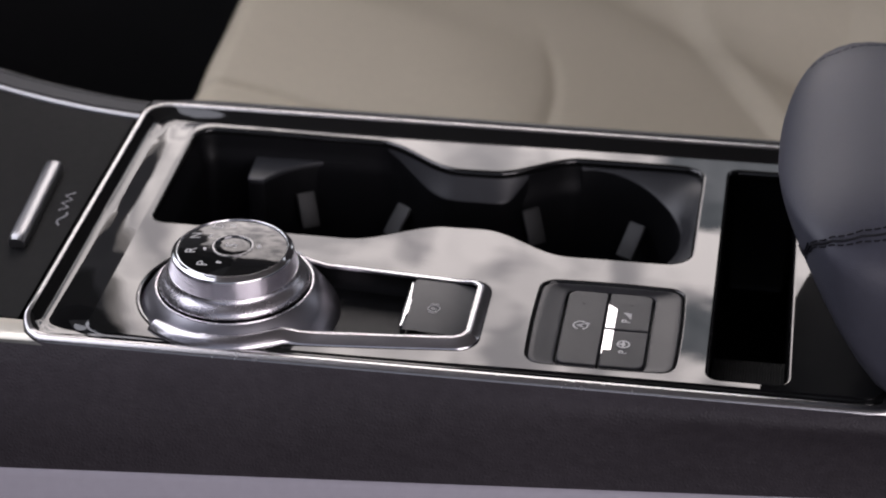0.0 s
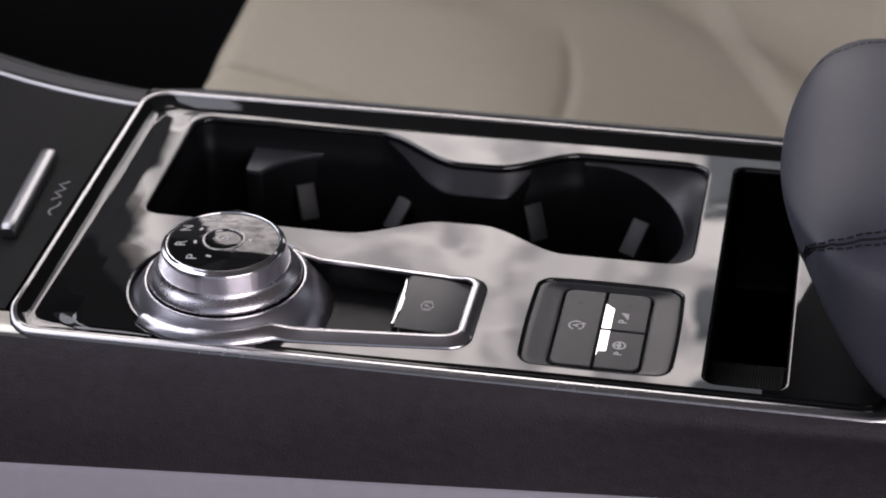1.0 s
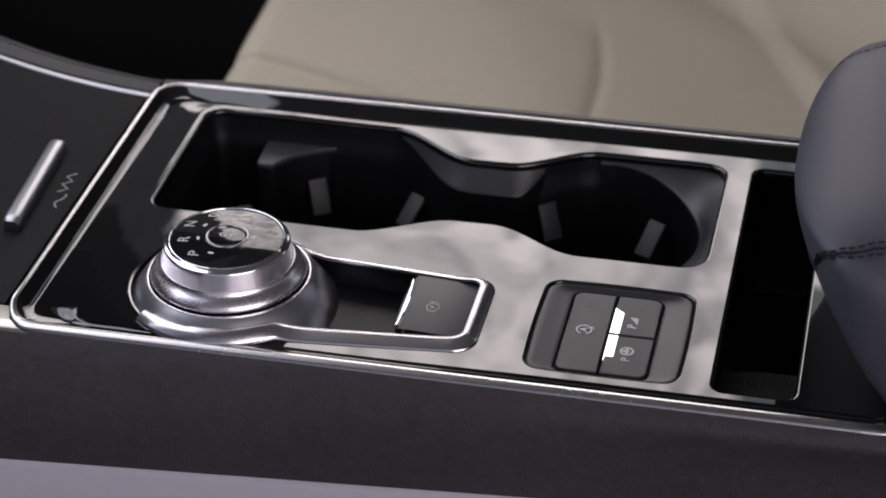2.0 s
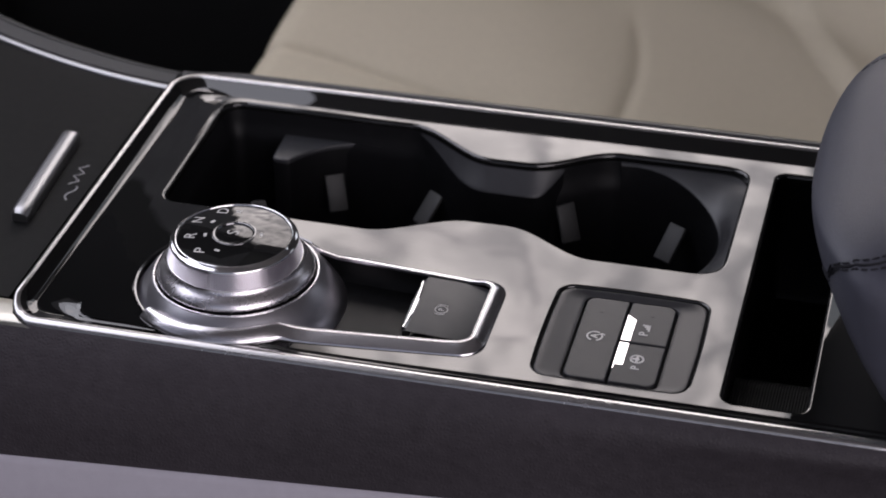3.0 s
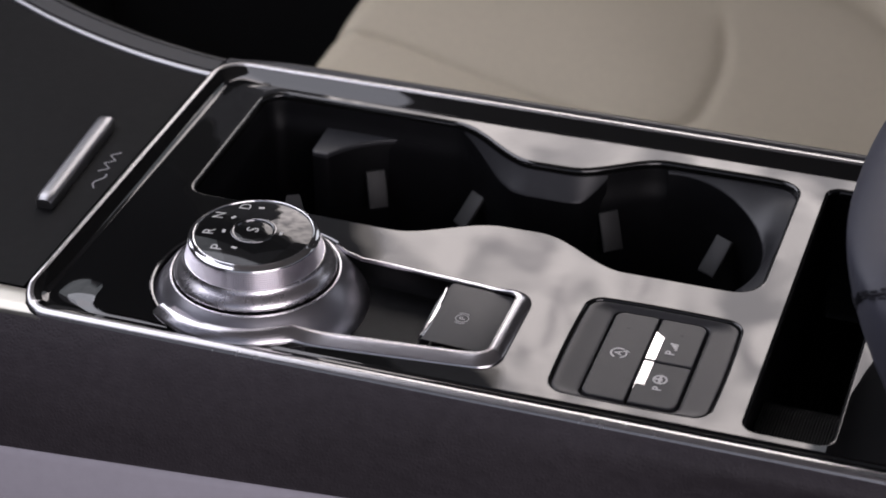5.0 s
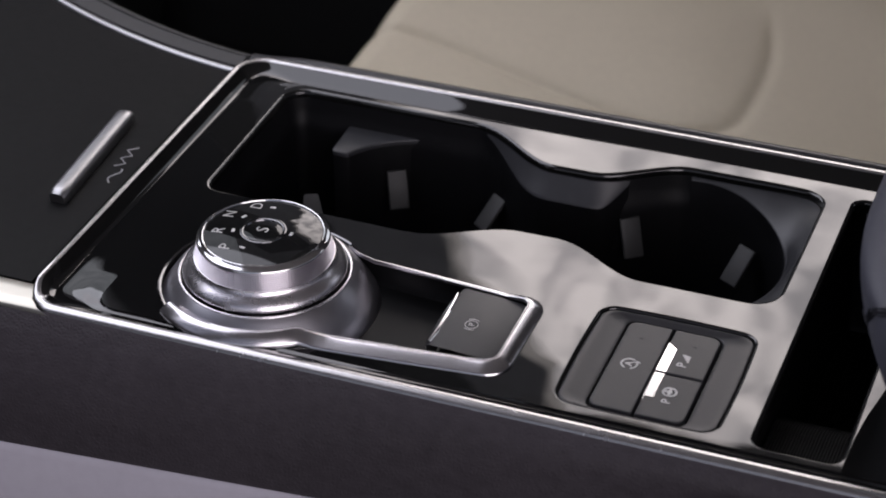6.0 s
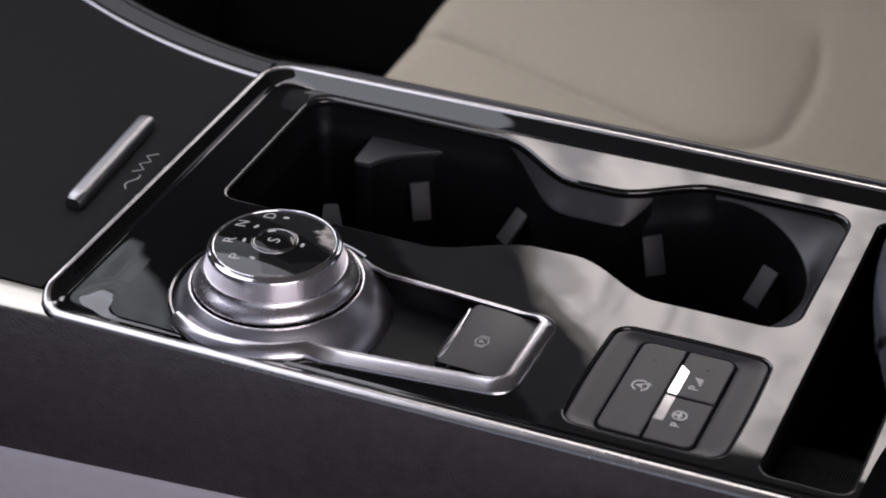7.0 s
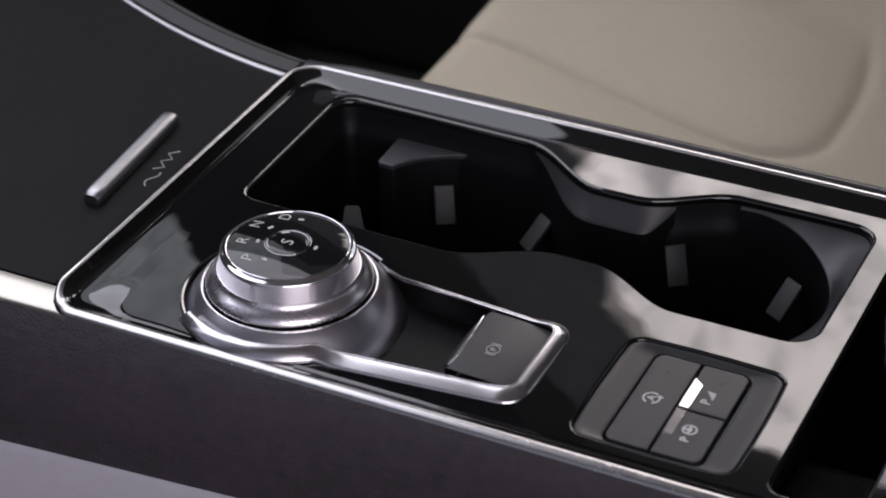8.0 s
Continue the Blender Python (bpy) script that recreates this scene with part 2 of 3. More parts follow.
def border(front, near, far, r, zf, zn, zr, n=10):
    """An open outline: rear end of the far side, forward, round the front, back along the near side, round under the armrest."""
    out = []
    for k in range(24):
        x = REAR + (front + r - REAR) * k / 24
        out.append((x, far, zr))
    for k in range(n + 1):
        a = radians(90 + 90 * k / n)
        out.append((front + r + r * math.cos(a), far - r + r * math.sin(a), zr + (zf - zr) * k / n))
    for k in range(1, 12):
        out.append((front, far - r + (near + r - far + r) * k / 12, zf))
    for k in range(n + 1):
        a = radians(180 + 90 * k / n)
        out.append((front + r + r * math.cos(a), near + r + r * math.sin(a), zf + (zn - zf) * min(1.0, 1.8 * k / n)))
    shrink = near + 4.32
    end, rr = 25.2 - shrink, 1.25 - 0.7 * shrink
    for k in range(1, 25):
        out.append((front + r + (end - rr - front - r) * k / 24, near, zn))
    for k in range(1, 9):
        a = radians(-90 + 90 * k / 8)
        out.append((end - rr + rr * math.cos(a), near + rr + rr * math.sin(a), zn))
    for k in range(1, 4):
        out.append((end, near + rr + 1.5 * k, zn))
    return out


console = thing("centre_console", 0, 0, 0, "black car centre console with gloss panel, chrome edging and leather sides", "centre console")

# chrome bead round the panel
bead = [(-7.36, -4.32, 14.26, 1.30, 0.20, -0.20, 0.20), (-7.345, -4.29, 14.235, 1.27, 0.34, -0.03, 0.37),
        (-7.30, -4.17, 14.17, 1.20, 0.43, 0.08, 0.415), (-7.24, -4.04, 14.04, 1.13, 0.45, 0.11, 0.425),
        (-7.17, -3.95, 13.92, 1.08, 0.43, 0.105, 0.42), (-7.12, -3.91, 13.88, 1.05, 0.405, 0.10, 0.37)]
part("chrome_edging", loft([border(*b) for b in bead], False), BEAD, console, "polished chrome bead round the panel", 60)

# gloss slope between the bead and the flat of the panel
FOOT = (-4.97, -3.42, 13.10, 0.85)
foot = dish(FOOT[0])
fall = np.interp(np.linspace(0, 1, 29), (0.0, 0.20, 0.29, 0.46, 0.70, 1.0), (0.40, 0.045, 0.026, 0.036, 0.056, foot))
for _ in range(2):  # rounds the hollow at the foot of the slope
    fall[1:-1] = (fall[:-2] + 2 * fall[1:-1] + fall[2:]) / 4
slope = []
for k in range(29):
    u = k / 28
    v, hollow = max(0.0, 1 - u / 0.72), smooth(0.0, 0.72, u) * smooth(1.0, 0.66, u)
    slope.append(border(-7.11 + (FOOT[0] + 7.11) * u, -3.92 + (FOOT[1] + 3.92) * u, 13.87 + (FOOT[2] - 13.87) * u, 1.04 + (FOOT[3] - 1.04) * u,
                        float(fall[k]), 0.095 * v - 0.03 * hollow, 0.36 * v - 0.05 * hollow))
slope[-1] = [(x, y, dish(x)) for x, y, z in slope[-1]]
part("panel_border", loft(slope, False), PIANO, console, "black gloss hollow border rising to the chrome", 60)


def far_line(x):
    return 12.9 - 2.0 * smooth(3.2, 7.0, x) + 1.55 * smooth(8.4, 11.9, x)


def near_line(x):
    return 4.65 + 1.45 * smooth(3.4, 7.2, x) - 1.63 * smooth(8.6, 12.2, x)


def cup_outline():
    """The opening over both cup holders: a long rounded rectangle with a waist, counter-clockwise."""
    far, near = far_line, near_line
    out = []
    for k in range(9):
        a = radians(-90 + 90 * k / 8)
        out.append((16.0 + 1.1 * math.cos(a), 5.6 + 1.12 * math.sin(a), 0))
    for k in range(9):
        a = radians(90 * k / 8)
        out.append((16.05 + 1.1 * math.cos(a), 11.45 + 0.98 * math.sin(a), 0))
    for k in range(1, 60):
        x = 16.05 + (-3.85 - 16.05) * k / 60
        out.append((x, far(x), 0))
    for k in range(9):
        a = radians(90 + 90 * k / 8)
        out.append((-3.85 + 1.0 * math.cos(a), 11.9 + 1.0 * math.sin(a), 0))
    for k in range(9):
        a = radians(180 + 90 * k / 8)
        out.append((-4.05 + 0.75 * math.cos(a), 5.35 + 0.7 * math.sin(a), 0))
    for k in range(1, 60):
        x = -4.05 + (16.0 + 4.05) * k / 60
        out.append((x, near(x), 0))
    return out


CUP = cup_outline()


def shifter_outline(off):
    """The ring round the shift knob with two arms that close behind the parking switch, counter-clockwise."""
    r = 3.62 + off
    arm0, arm1, xe, c = 2.42 + off, 1.92 + off, 9.22 + off, 0.55 + off
    near = 0.15 + 0.42 * max(0.0, off)  # the driver's arm is broader
    out = []
    a1 = math.degrees(math.asin(min(1, arm0 / r)))
    for k in range(13):
        u = k / 12
        out.append((3.1 + (xe - c - 3.1) * u, -(arm0 + (arm1 - arm0) * u) - near, 0))
    for k in range(1, 9):
        a = radians(-90 + 90 * k / 8)
        out.append((xe - c + c * math.cos(a), -arm1 - near + c + c * math.sin(a), 0))
    for k in range(9):
        a = radians(90 * k / 8)
        out.append((xe - c + c * math.cos(a), arm1 - c + c * math.sin(a), 0))
    for k in range(1, 13):
        u = 1 - k / 12
        out.append((3.1 + (xe - c - 3.1) * u, arm0 + (arm1 - arm0) * u, 0))
    for k in range(49):
        a = radians(a1 + 6 + (360 - 2 * a1 - 12) * k / 48)
        out.append((r * math.cos(a), r * math.sin(a), 0))
    return out


SHIFT = shifter_outline(0.10)
SWITCHES = bowed(rrect(11.42, 16.96, -2.98, 2.76, 0.60), 0.09)
POCKET = rrect(17.98, 21.05, -3.15, 12.45, 0.55)
flat = border(*FOOT, 0, 0, 0)
sheet = filled(flat, [CUP, SHIFT, SWITCHES, POCKET], 0, [x * 0.5 for x in range(-11, 30)])
for v in sheet.verts:
    v.co.z = dish(v.co.x)
part("upper_panel", sheet, PIANO, console, "piano black gloss panel with clear reflections", 20)


def lip(loop, depth, r=0.10):
    """The rolled edge of an opening in the panel."""
    loops = []
    for k in range(5):
        a = radians(90 * k / 4)
        loops.append([(p[0], p[1], dish(p[0]) - r + r * math.cos(a)) for p in inset(loop, r * math.sin(a))])
    loops.append([(p[0], p[1], -depth) for p in inset(loop, r)])
    return loft(loops, True)


part("cup_opening_edge", lip(CUP, 0.35, 0.15), PIANO, console)
part("pocket_edge", lip(POCKET, 0.35, 0.15), PIANO, console)
part("switch_opening_edge", lip(SWITCHES, 0.4, 0.10), PIANO, console)

# cup holder insert: one long cavity with a ledge at its far front corner, a saddle at the waist and a sloped rear shoulder
CUPS = ((2.05, 8.85, 3.90), (12.48, 8.30, 3.95))
WALL = ((0.0, -0.22), (0.02, -0.34), (0.06, -0.62), (0.12, -0.92), (0.20, -1.14), (0.24, -1.30))


def wall_inset(z):
    """How far the upper wall leans inwards at a height."""
    return float(np.interp(-z, [-q[1] for q in WALL], [q[0] for q in WALL]))


# the insert's light and shade are put into its two plastic colours
rim = inset(CUP, 0.16)
part("cup_holder_wall", loft([at_z(inset(rim, d), z) for d, z in WALL], True), CUPSHADE, console, "cup holder wall in the plastic's shaded tone", 50)
cups = part("cup_holder", loft([at_z(inset(rim, 0.24), -1.30), at_z(inset(rim, 0.30), -1.55), at_z(inset(rim, 0.36), -6.6)], True, (False, True)), CUPSHADE, console, "black plastic insert with two round cup wells", 40)

ax, ay, ar = CUPS[0]
ledge = [(-2.20, 12.62, 0), (-2.16, 10.80, 0), (-2.10, 10.66, 0), (-1.96, 10.60, 0), (-1.50, 10.58, 0)]
ledge += arc(ax, ay, ar, 153, 95, 0, 24) + [(2.1, 12.64, 0)]
part("ledge", slab(ledge, -1.26, -1.08, 0.07), CUPLIT, cups, "ledge beside the cup well in the plastic's lit tone", 40)
part("ledge_foot", slab(inset(ledge, 0.02), -6.5, -1.27, 0.02), CUPSHADE, cups, "foot of the ledge in the plastic's shaded tone", 40)


def rim_reach(cx, cy, a):
    """The distance from a place to the rim of the insert in the direction a."""
    best, n = 99.0, len(rim)
    dx, dy = math.cos(a), math.sin(a)
    for i in range(n):
        (x0, y0, _), (x1, y1, _) = rim[i - 1], rim[i]
        ex, ey = x1 - x0, y1 - y0
        det = ex * dy - ey * dx
        if abs(det) > 1e-9:
            u = (dx * (cy - y0) - dy * (cx - x0)) / -det
            v = (ex * (cy - y0) - ey * (cx - x0)) / -det
            if -1e-6 <= u <= 1 + 1e-6 and 0 < v < best:
                best = v
    return best


bx, by, br = CUPS[1]
shoulder, well = [], []
for k in range(61):
    a = radians(-78 + 176 * k / 60)
    far = rim_reach(bx, by, a) - 0.012
    near = min(br, far - 0.02)
    deep = 0.88 - 0.86 * smooth(12, 90, math.degrees(a)) - 0.3 * smooth(-40, -78, math.degrees(a))
    row = []
    for j in range(9):
        u = j / 8
        row.append((far + (near - far) * u - 0.03 * u * (1 - smooth(0, 0.4, far - near)), -0.23 - deep * (0.55 * u + 0.45 * u * u)))
    near = row[-1][0]
    row += [(near - 0.03, -0.25 - deep), (near - 0.05, -0.31 - deep)]
    shoulder.append([(bx + q * math.cos(a), by + q * math.sin(a), z) for q, z in row])
    well.append([(bx + q * math.cos(a), by + q * math.sin(a), z) for q, z in ((near - 0.05, -0.31 - deep), (near - 0.07 - 0.16 * smooth(0.5, 0.05, deep - 0.05), -1.3), (near - 0.16 - 0.16 * smooth(0.5, 0.05, deep - 0.05), -6.55))])
part("shoulder", loft(shoulder, False), CUPLIT, cups, "sloped shoulder behind the rear cup in the plastic's lit tone", 60)
part("well_wall", loft(well, False), CUPSHADE, cups, "curved wall of the rear well in the plastic's shaded tone", 60)
for (cx, cy, r), places in zip(CUPS, (((52, -0.46, 0, 0, 40), (122, -0.46, -0.05, 0.05, 26)), ((60, -0.88, 0.20, 0.22, 40), (128, -0.98, -0.52, 0.75, 26)))):
    for a, back, dx, dz, lean in places:
        ca, sa = math.cos(radians(a)), math.sin(radians(a))
        tab = box(-0.09, 0.09, -0.40, 0.40, -0.80, 0.76, 0.06)
        m = Matrix.Translation((cx + ca * (r + back) + dx, cy + sa * (r + back), -3.1 + dz)) @ Matrix.Rotation(radians(a), 4, "Z") @ Matrix.Rotation(radians(lean), 4, "Y")
        bmesh.ops.transform(tab, matrix=m, verts=tab.verts)
        part("rubber_tab", tab, RUBBER, cups, "grey rubber gripping tab")

tab = loft([[(-0.09, -0.44, -0.80), (0.09, -0.44, -0.80), (0.09, 0.44, -0.80), (-0.09, 0.44, -0.80)], [(-0.09, -0.42, -0.2), (0.09, -0.42, -0.2), (0.09, 0.42, -0.2), (-0.09, 0.42, -0.2)],
            [(-0.09, -0.30, 0.62), (0.09, -0.30, 0.62), (0.09, 0.26, 0.62), (-0.09, 0.26, 0.62)], [(-0.07, -0.25, 0.68), (0.07, -0.25, 0.68), (0.07, 0.2, 0.68), (-0.07, 0.2, 0.68)]], True, (True, True))
bmesh.ops.transform(tab, matrix=Matrix.Translation((-1.85, 8.00, -2.30)) @ Matrix.Rotation(radians(-65), 4, "Z") @ Matrix.Rotation(radians(-35), 4, "Y"), verts=tab.verts)
part("rubber_tab", tab, RUBBER, cups, "grey rubber gripping tab")

# sloped saddle between the two cups on the far side
saddle = []
for k in range(41):
    x = 3.6 + 6.2 * k / 40
    w = smooth(3.4, 6.5, x) * smooth(9.9, 8.9, x)
    steep = math.hypot(1, (far_line(x + 0.05) - far_line(x - 0.05)) / 0.1)
    y = far_line(x)
    saddle.append([(x, y - (0.175 + wall_inset(-0.26 + (z + 0.26) * w ** 0.5)) * steep - w * out, -0.26 + (z + 0.26) * w ** 0.5) for z, out in ((-0.26, 0.0), (-0.36, 0.04), (-0.96, 0.40), (-1.04, 0.44), (-1.10, 0.44), (-1.24, 0.40), (-2.2, 0.36), (-4.0, 0.2))])
part("saddle", loft([r[:5] for r in saddle], False), CUPLIT, cups, "sloped saddle between the cups in the plastic's lit tone", 60)
part("saddle_foot", loft([r[4:] for r in saddle], False), CUPSHADE, cups, "foot of the saddle in the plastic's shaded tone", 60)

# pocket behind the switches, with a ribbed floor
pk = inset(POCKET, 0.12)
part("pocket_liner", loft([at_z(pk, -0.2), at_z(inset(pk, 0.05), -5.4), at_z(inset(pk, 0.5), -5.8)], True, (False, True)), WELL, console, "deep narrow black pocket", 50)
mat_loops = []
for k in range(61):
    y = -2.95 + 14.9 * k / 60
    z = -0.95 - 0.25 * smooth(-2.9, -0.5, y) - 4.3 * smooth(-0.5, 6.0, y)
    mat_loops.append([(18.16 + 2.72 * j / 54, y, z + (0.05 if j % 2 else 0.0)) for j in range(55)])
part("ribbed_mat", loft(mat_loops, False), MAT, console, "black ribbed mat in the pocket", 10)

# leather sides, the pale lower panel and the dark outer edge beyond the far bead
near_side = []
for k in range(15):
    u = k / 14
    near_side.append((-4.27 - 1.89 * u ** 1.4 - 0.75 * math.sin(math.pi * u ** 0.75), -0.02 - 3.98 * u))
loops = []
for k in range(31):
    x = -46 + (REAR + 46) * k / 30
    loops.append([(x, y + 0.063 * (x - 0) * smooth(-4.5, -6.2, y), z + 0.0214 * x * smooth(-4.5, -6.2, y)) for y, z in near_side])
part("leather_side", loft(loops, False), LEATHER, console, "black grained leather side of the console", 50)
loops = []
for k in range(31):
    x = -46 + (REAR + 46) * k / 30
    y0, z0 = -6.06 + 0.064 * x, -3.99 + 0.0214 * x
    loops.append([(x, y0 + 0.25, z0 + 0.05), (x, y0 - 0.05, z0 + 0.02), (x, y0 - 0.30, z0 - 0.25), (x, y0 - 1.1, z0 - 3), (x, y0 - 3.0, -22), (x, y0 - 3.4, -40)])
part("lower_side_panel", loft(loops, False), LOWER, console, "pale grey vinyl lower side panel", 50)
loops = []
for k in range(31):
    x = -7.3 + (REAR + 7.3) * (k / 30) ** 2
    g = 0.35 + 0.65 * smooth(-7.3, -4.5, x)
    loops.append([(x, 14.23, 0.10 * g), (x, 14.29, 0.26 * g), (x, 14.40, 0.35 * g), (x, 14.58, 0.38 * g), (x, 14.74, 0.33 * g), (x, 14.86, 0.15 * g), (x, 15.0, -0.6), (x, 15.4, -6), (x, 16, -40)])
part("far_side", loft(loops, False), FRAME, console, "black outer edge of the console", 50)

rear_cover = loft([[(x, y, -0.24 - 0.02 * (y + 2.0) ** 2 / 5.5) for y in (-4.34, -3.6, -2.8, -1.0)] for x in (24.2, 25, 27, 34, REAR)], False)
part("rear_cover", rear_cover, PIANO, console, "black gloss cover under the armrest", 50)

# bright strip on the near edge, cut to the bead's rounded corner
loops = []
for k in range(13):
    row = []
    for y, z in ((-4.42, -0.22), (-4.36, -0.06), (-4.2, 0.02), (-3.8, 0.04), (-3.4, 0.055), (-3.2, 0.06), (-3.0, 0.03), (-2.96, -0.1)):
        end = -6.06 - 1.30 * math.sqrt(max(0.0, 1 - (max(0.0, -3.1 - y) / 1.30) ** 2))
        row.append((-46 + (end + 0.03 + 46) * k / 12, y, z))
    loops.append(row)
part("near_trim_strip", loft(loops, False), STRIP, console, "bright satin metal trim strip", 50)

# ---- storage lid in front of the panel ----
lid = thing("storage_lid", -20, 5, 0, "matt black storage lid with a chrome pull bar", "storage lid")


def flare(x):
    """The far edge of the lid swings outwards towards the front."""
    d = max(0.0, -7.6 - x)
    return 13.22 + 0.13 * d + 0.019 * d * d


loops = []
for k in range(41):
    x = -7.66 - 40 * (k / 40) ** 1.3
    up = 0.05 + 0.0012 * max(0, -13 - x) ** 2
    loops.append([(x, -2.95, up - 0.3), (x, -2.9, up), (x, 2, up + 0.02), (x, 8, up + 0.02), (x, flare(x) - 0.12, up), (x, flare(x) - 0.06, up - 0.2)])
part("lid_panel", loft([[(-7.62, p[1], -0.4) for p in loops[0]]] + loops, False), PAD, lid, "", 40)
edge = [(-7.40 - 34 * (k / 40) ** 1.3) for k in range(41)]
loops = []
for x in edge:
    up = 0.0012 * max(0, -13 - x) ** 2
    y = flare(x)
    loops.append([(x, y - 0.14, up - 0.1), (x, y - 0.12, up + 0.08), (x, y - 0.06, up + 0.14), (x, y + 0.04, up + 0.17), (x, y + 0.13, up + 0.16), (x, y + 0.18, up + 0.10), (x, y + 0.2, up - 0.1)])
part("chrome_edge", loft(loops, False), HANDLE, lid, "curved satin chrome edge", 50)
loops = []
for x in edge:
    up = 0.0012 * max(0, -13 - x) ** 2
    y, w = flare(x) + 0.2, 1.35 + 0.02 * (-7.7 - x)
    loops.append([(x, y, up - 0.1), (x, y + 0.1, up + 0.16), (x, y + 0.62 * w, up + 0.20), (x, y + 0.70 * w, up + 0.02), (x, y + 0.76 * w, up + 0.14), (x, y + w, up + 0.02), (x, y + w + 0.1, up - 1), (x, y + w + 0.4, -30)])
part("dark_border", loft(loops, False), TRIM, lid, "grooved dark plastic border", 30)
bar = []
for k in range(15):
    u = (0, 0.02, 0.05, 0.1, 0.2, 0.3, 0.4, 0.5, 0.6, 0.7, 0.8, 0.9, 0.95, 0.98, 1)[k]
    y = 1.92 + 6.36 * u
    t = 1.0 if 1 < k < 13 else (0.80 if k in (0, 14) else 0.95)
    xo = -9.30 - 0.42 * u
    bar.append([(xo + w * t, y, 0.04 + h * (t if h > 0.3 else 1)) for w, h in ((-0.36, 0), (-0.36, 0.32), (-0.31, 0.43), (-0.20, 0.49), (0.0, 0.51), (0.20, 0.49), (0.31, 0.43), (0.36, 0.32), (0.36, 0))])
part("pull_bar", loft(bar, True, (True, True)), HANDLE, lid, "raised satin chrome pull bar", 40)
# the brand mark becomes a plain squiggle and a zigzag
wave = [(-8.18 - 0.15 * math.sin(5.5 * u) - 0.10 * u, 3.80 + 1.05 * u, 0) for u in [k / 16 for k in range(17)]]
for stroke in (wave, [(-8.40 - 0.17 * (-1) ** k - 0.01 * k, 4.95 + 0.30 * k) for k in range(6)]):
    part("mark_stroke", ribbon(stroke, 0.030, 0.06, 0.085), MARK, lid, "thin pale squiggle mark")

# ---- rotary shifter ----
shifter = thing("rotary_shifter", 0, 0, 0, "round satin metal gear shift dial with black glass top", "gear shifter")
part("skirt", lathe([(4.00, -0.85), (3.95, -0.70), (3.74, -0.35), (3.46, 0.05), (3.22, 0.38), (3.02, 0.56)], 128), DARKMETAL, shifter, "dark satin metal skirt", 40)
part("skirt_lip", lathe([(3.025, 0.555), (3.01, 0.595), (2.98, 0.605), (2.95, 0.595), (2.92, 0.54)], 128), SATIN, shifter, "thin bright lip of the skirt", 40)
# black ring put in for the shade between flange and skirt
part("shadow_gap", lathe([(2.94, 0.57), (2.76, 0.55), (2.72, 0.66)], 96), WELL, shifter, "black ring that stands in for the shade under the flange", 40)
part("flange", lathe([(2.78, 0.595), (2.84, 0.61), (2.875, 0.66), (2.865, 0.75), (2.80, 0.85), (2.73, 0.93), (2.64, 1.01), (2.56, 1.07), (2.50, 1.14), (2.465, 1.21), (2.45, 1.27), (2.38, 1.29)], 128), SATIN, shifter, "polished satin flange", 50)
ROWS_K, SEG_K = 9, 170


def dome(r):
    return 2.03 + 0.13 * (1 - (r / 2.03) ** 2)


# dark metal core puts the shade of the grooves into its colour
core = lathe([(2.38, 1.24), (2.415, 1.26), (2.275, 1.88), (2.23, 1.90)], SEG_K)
part("knurl_core", core, DARKCHROME, shifter, "dark core that stands in for shade in the knurl grooves", 40)
knurl = bmesh.new()
for j in range(ROWS_K):
    z0, z1 = 1.255 + 0.62 * j / ROWS_K, 1.255 + 0.62 * (j + 0.60) / ROWS_K
    for i in range(SEG_K):
        a0, a1 = 2 * math.pi * i / SEG_K, 2 * math.pi * (i + 0.84) / SEG_K
        ring = []
        for z, a, grow in ((z0, a0, 0.0), (z0, a1, 0.0), (z1, a1, 0.0), (z1, a0, 0.0), (z0, a0, 0.022), (z0, a1, 0.022), (z1, a1, 0.022), (z1, a0, 0.022)):
            rr = 2.415 - 0.226 * (z - 1.26) + grow
            da, dz = (0.12 * (a1 - a0) * (1 if a == a0 else -1), 0.010 * (1 if z == z0 else -1)) if grow else (0, 0)
            ring.append(knurl.verts.new((rr * math.cos(a + da), rr * math.sin(a + da), z + dz)))
        for f in ((4, 5, 6, 7), (0, 1, 5, 4), (1, 2, 6, 5), (2, 3, 7, 6), (3, 0, 4, 7)):
            knurl.faces.new([ring[k] for k in f])
part("knurled_ring", knurl, KNURL, shifter, "finely knurled metal ring", 1)
part("top_ring", lathe([(2.29, 1.86), (2.315, 1.89), (2.305, 1.93), (2.265, 1.965), (2.21, 1.985), (2.17, 2.015), (2.12, 2.06)], 128), CHROME, shifter, "polished chrome ring", 40)
part("bright_ring", lathe([(2.125, 2.045), (2.118, 2.070), (2.10, 2.080), (2.082, 2.076), (2.068, 2.062), (2.06, 2.02)], 128), CHROME, shifter, "thin bright chrome ring", 40)
part("glass_top", lathe([(r, dome(r)) for r in (2.068, 2.03, 1.95, 1.8, 1.6, 1.4, 1.2, 1.0, 0.78)], 96), GLOSS, shifter, "black glass dial face", 40)
part("centre_ring", lathe([(0.82, 2.12), (0.80, 2.155), (0.75, 2.17), (0.69, 2.15), (0.66, 2.10)], 64), DARKCHROME, shifter, "", 40)
part("centre_button", lathe([(0.68, 2.10), (0.60, 2.115), (0.35, 2.13), (0.02, 2.135)], 48, None, (False, True)), GLOSS, shifter, "round black gloss centre button", 40)
for ch, x, y in (("P", -0.82, -1.30), ("R", -1.48, -0.45), ("N", -1.56, 0.66), ("D", -0.88, 1.46)):
    letter = lettering(ch, 0.60, x, y, 0.006, 90.0, -0.004)
    for v in letter.verts:
        v.co.z += dome(math.hypot(v.co.x, v.co.y))
    part("gear_letter", letter, PRINT, shifter)
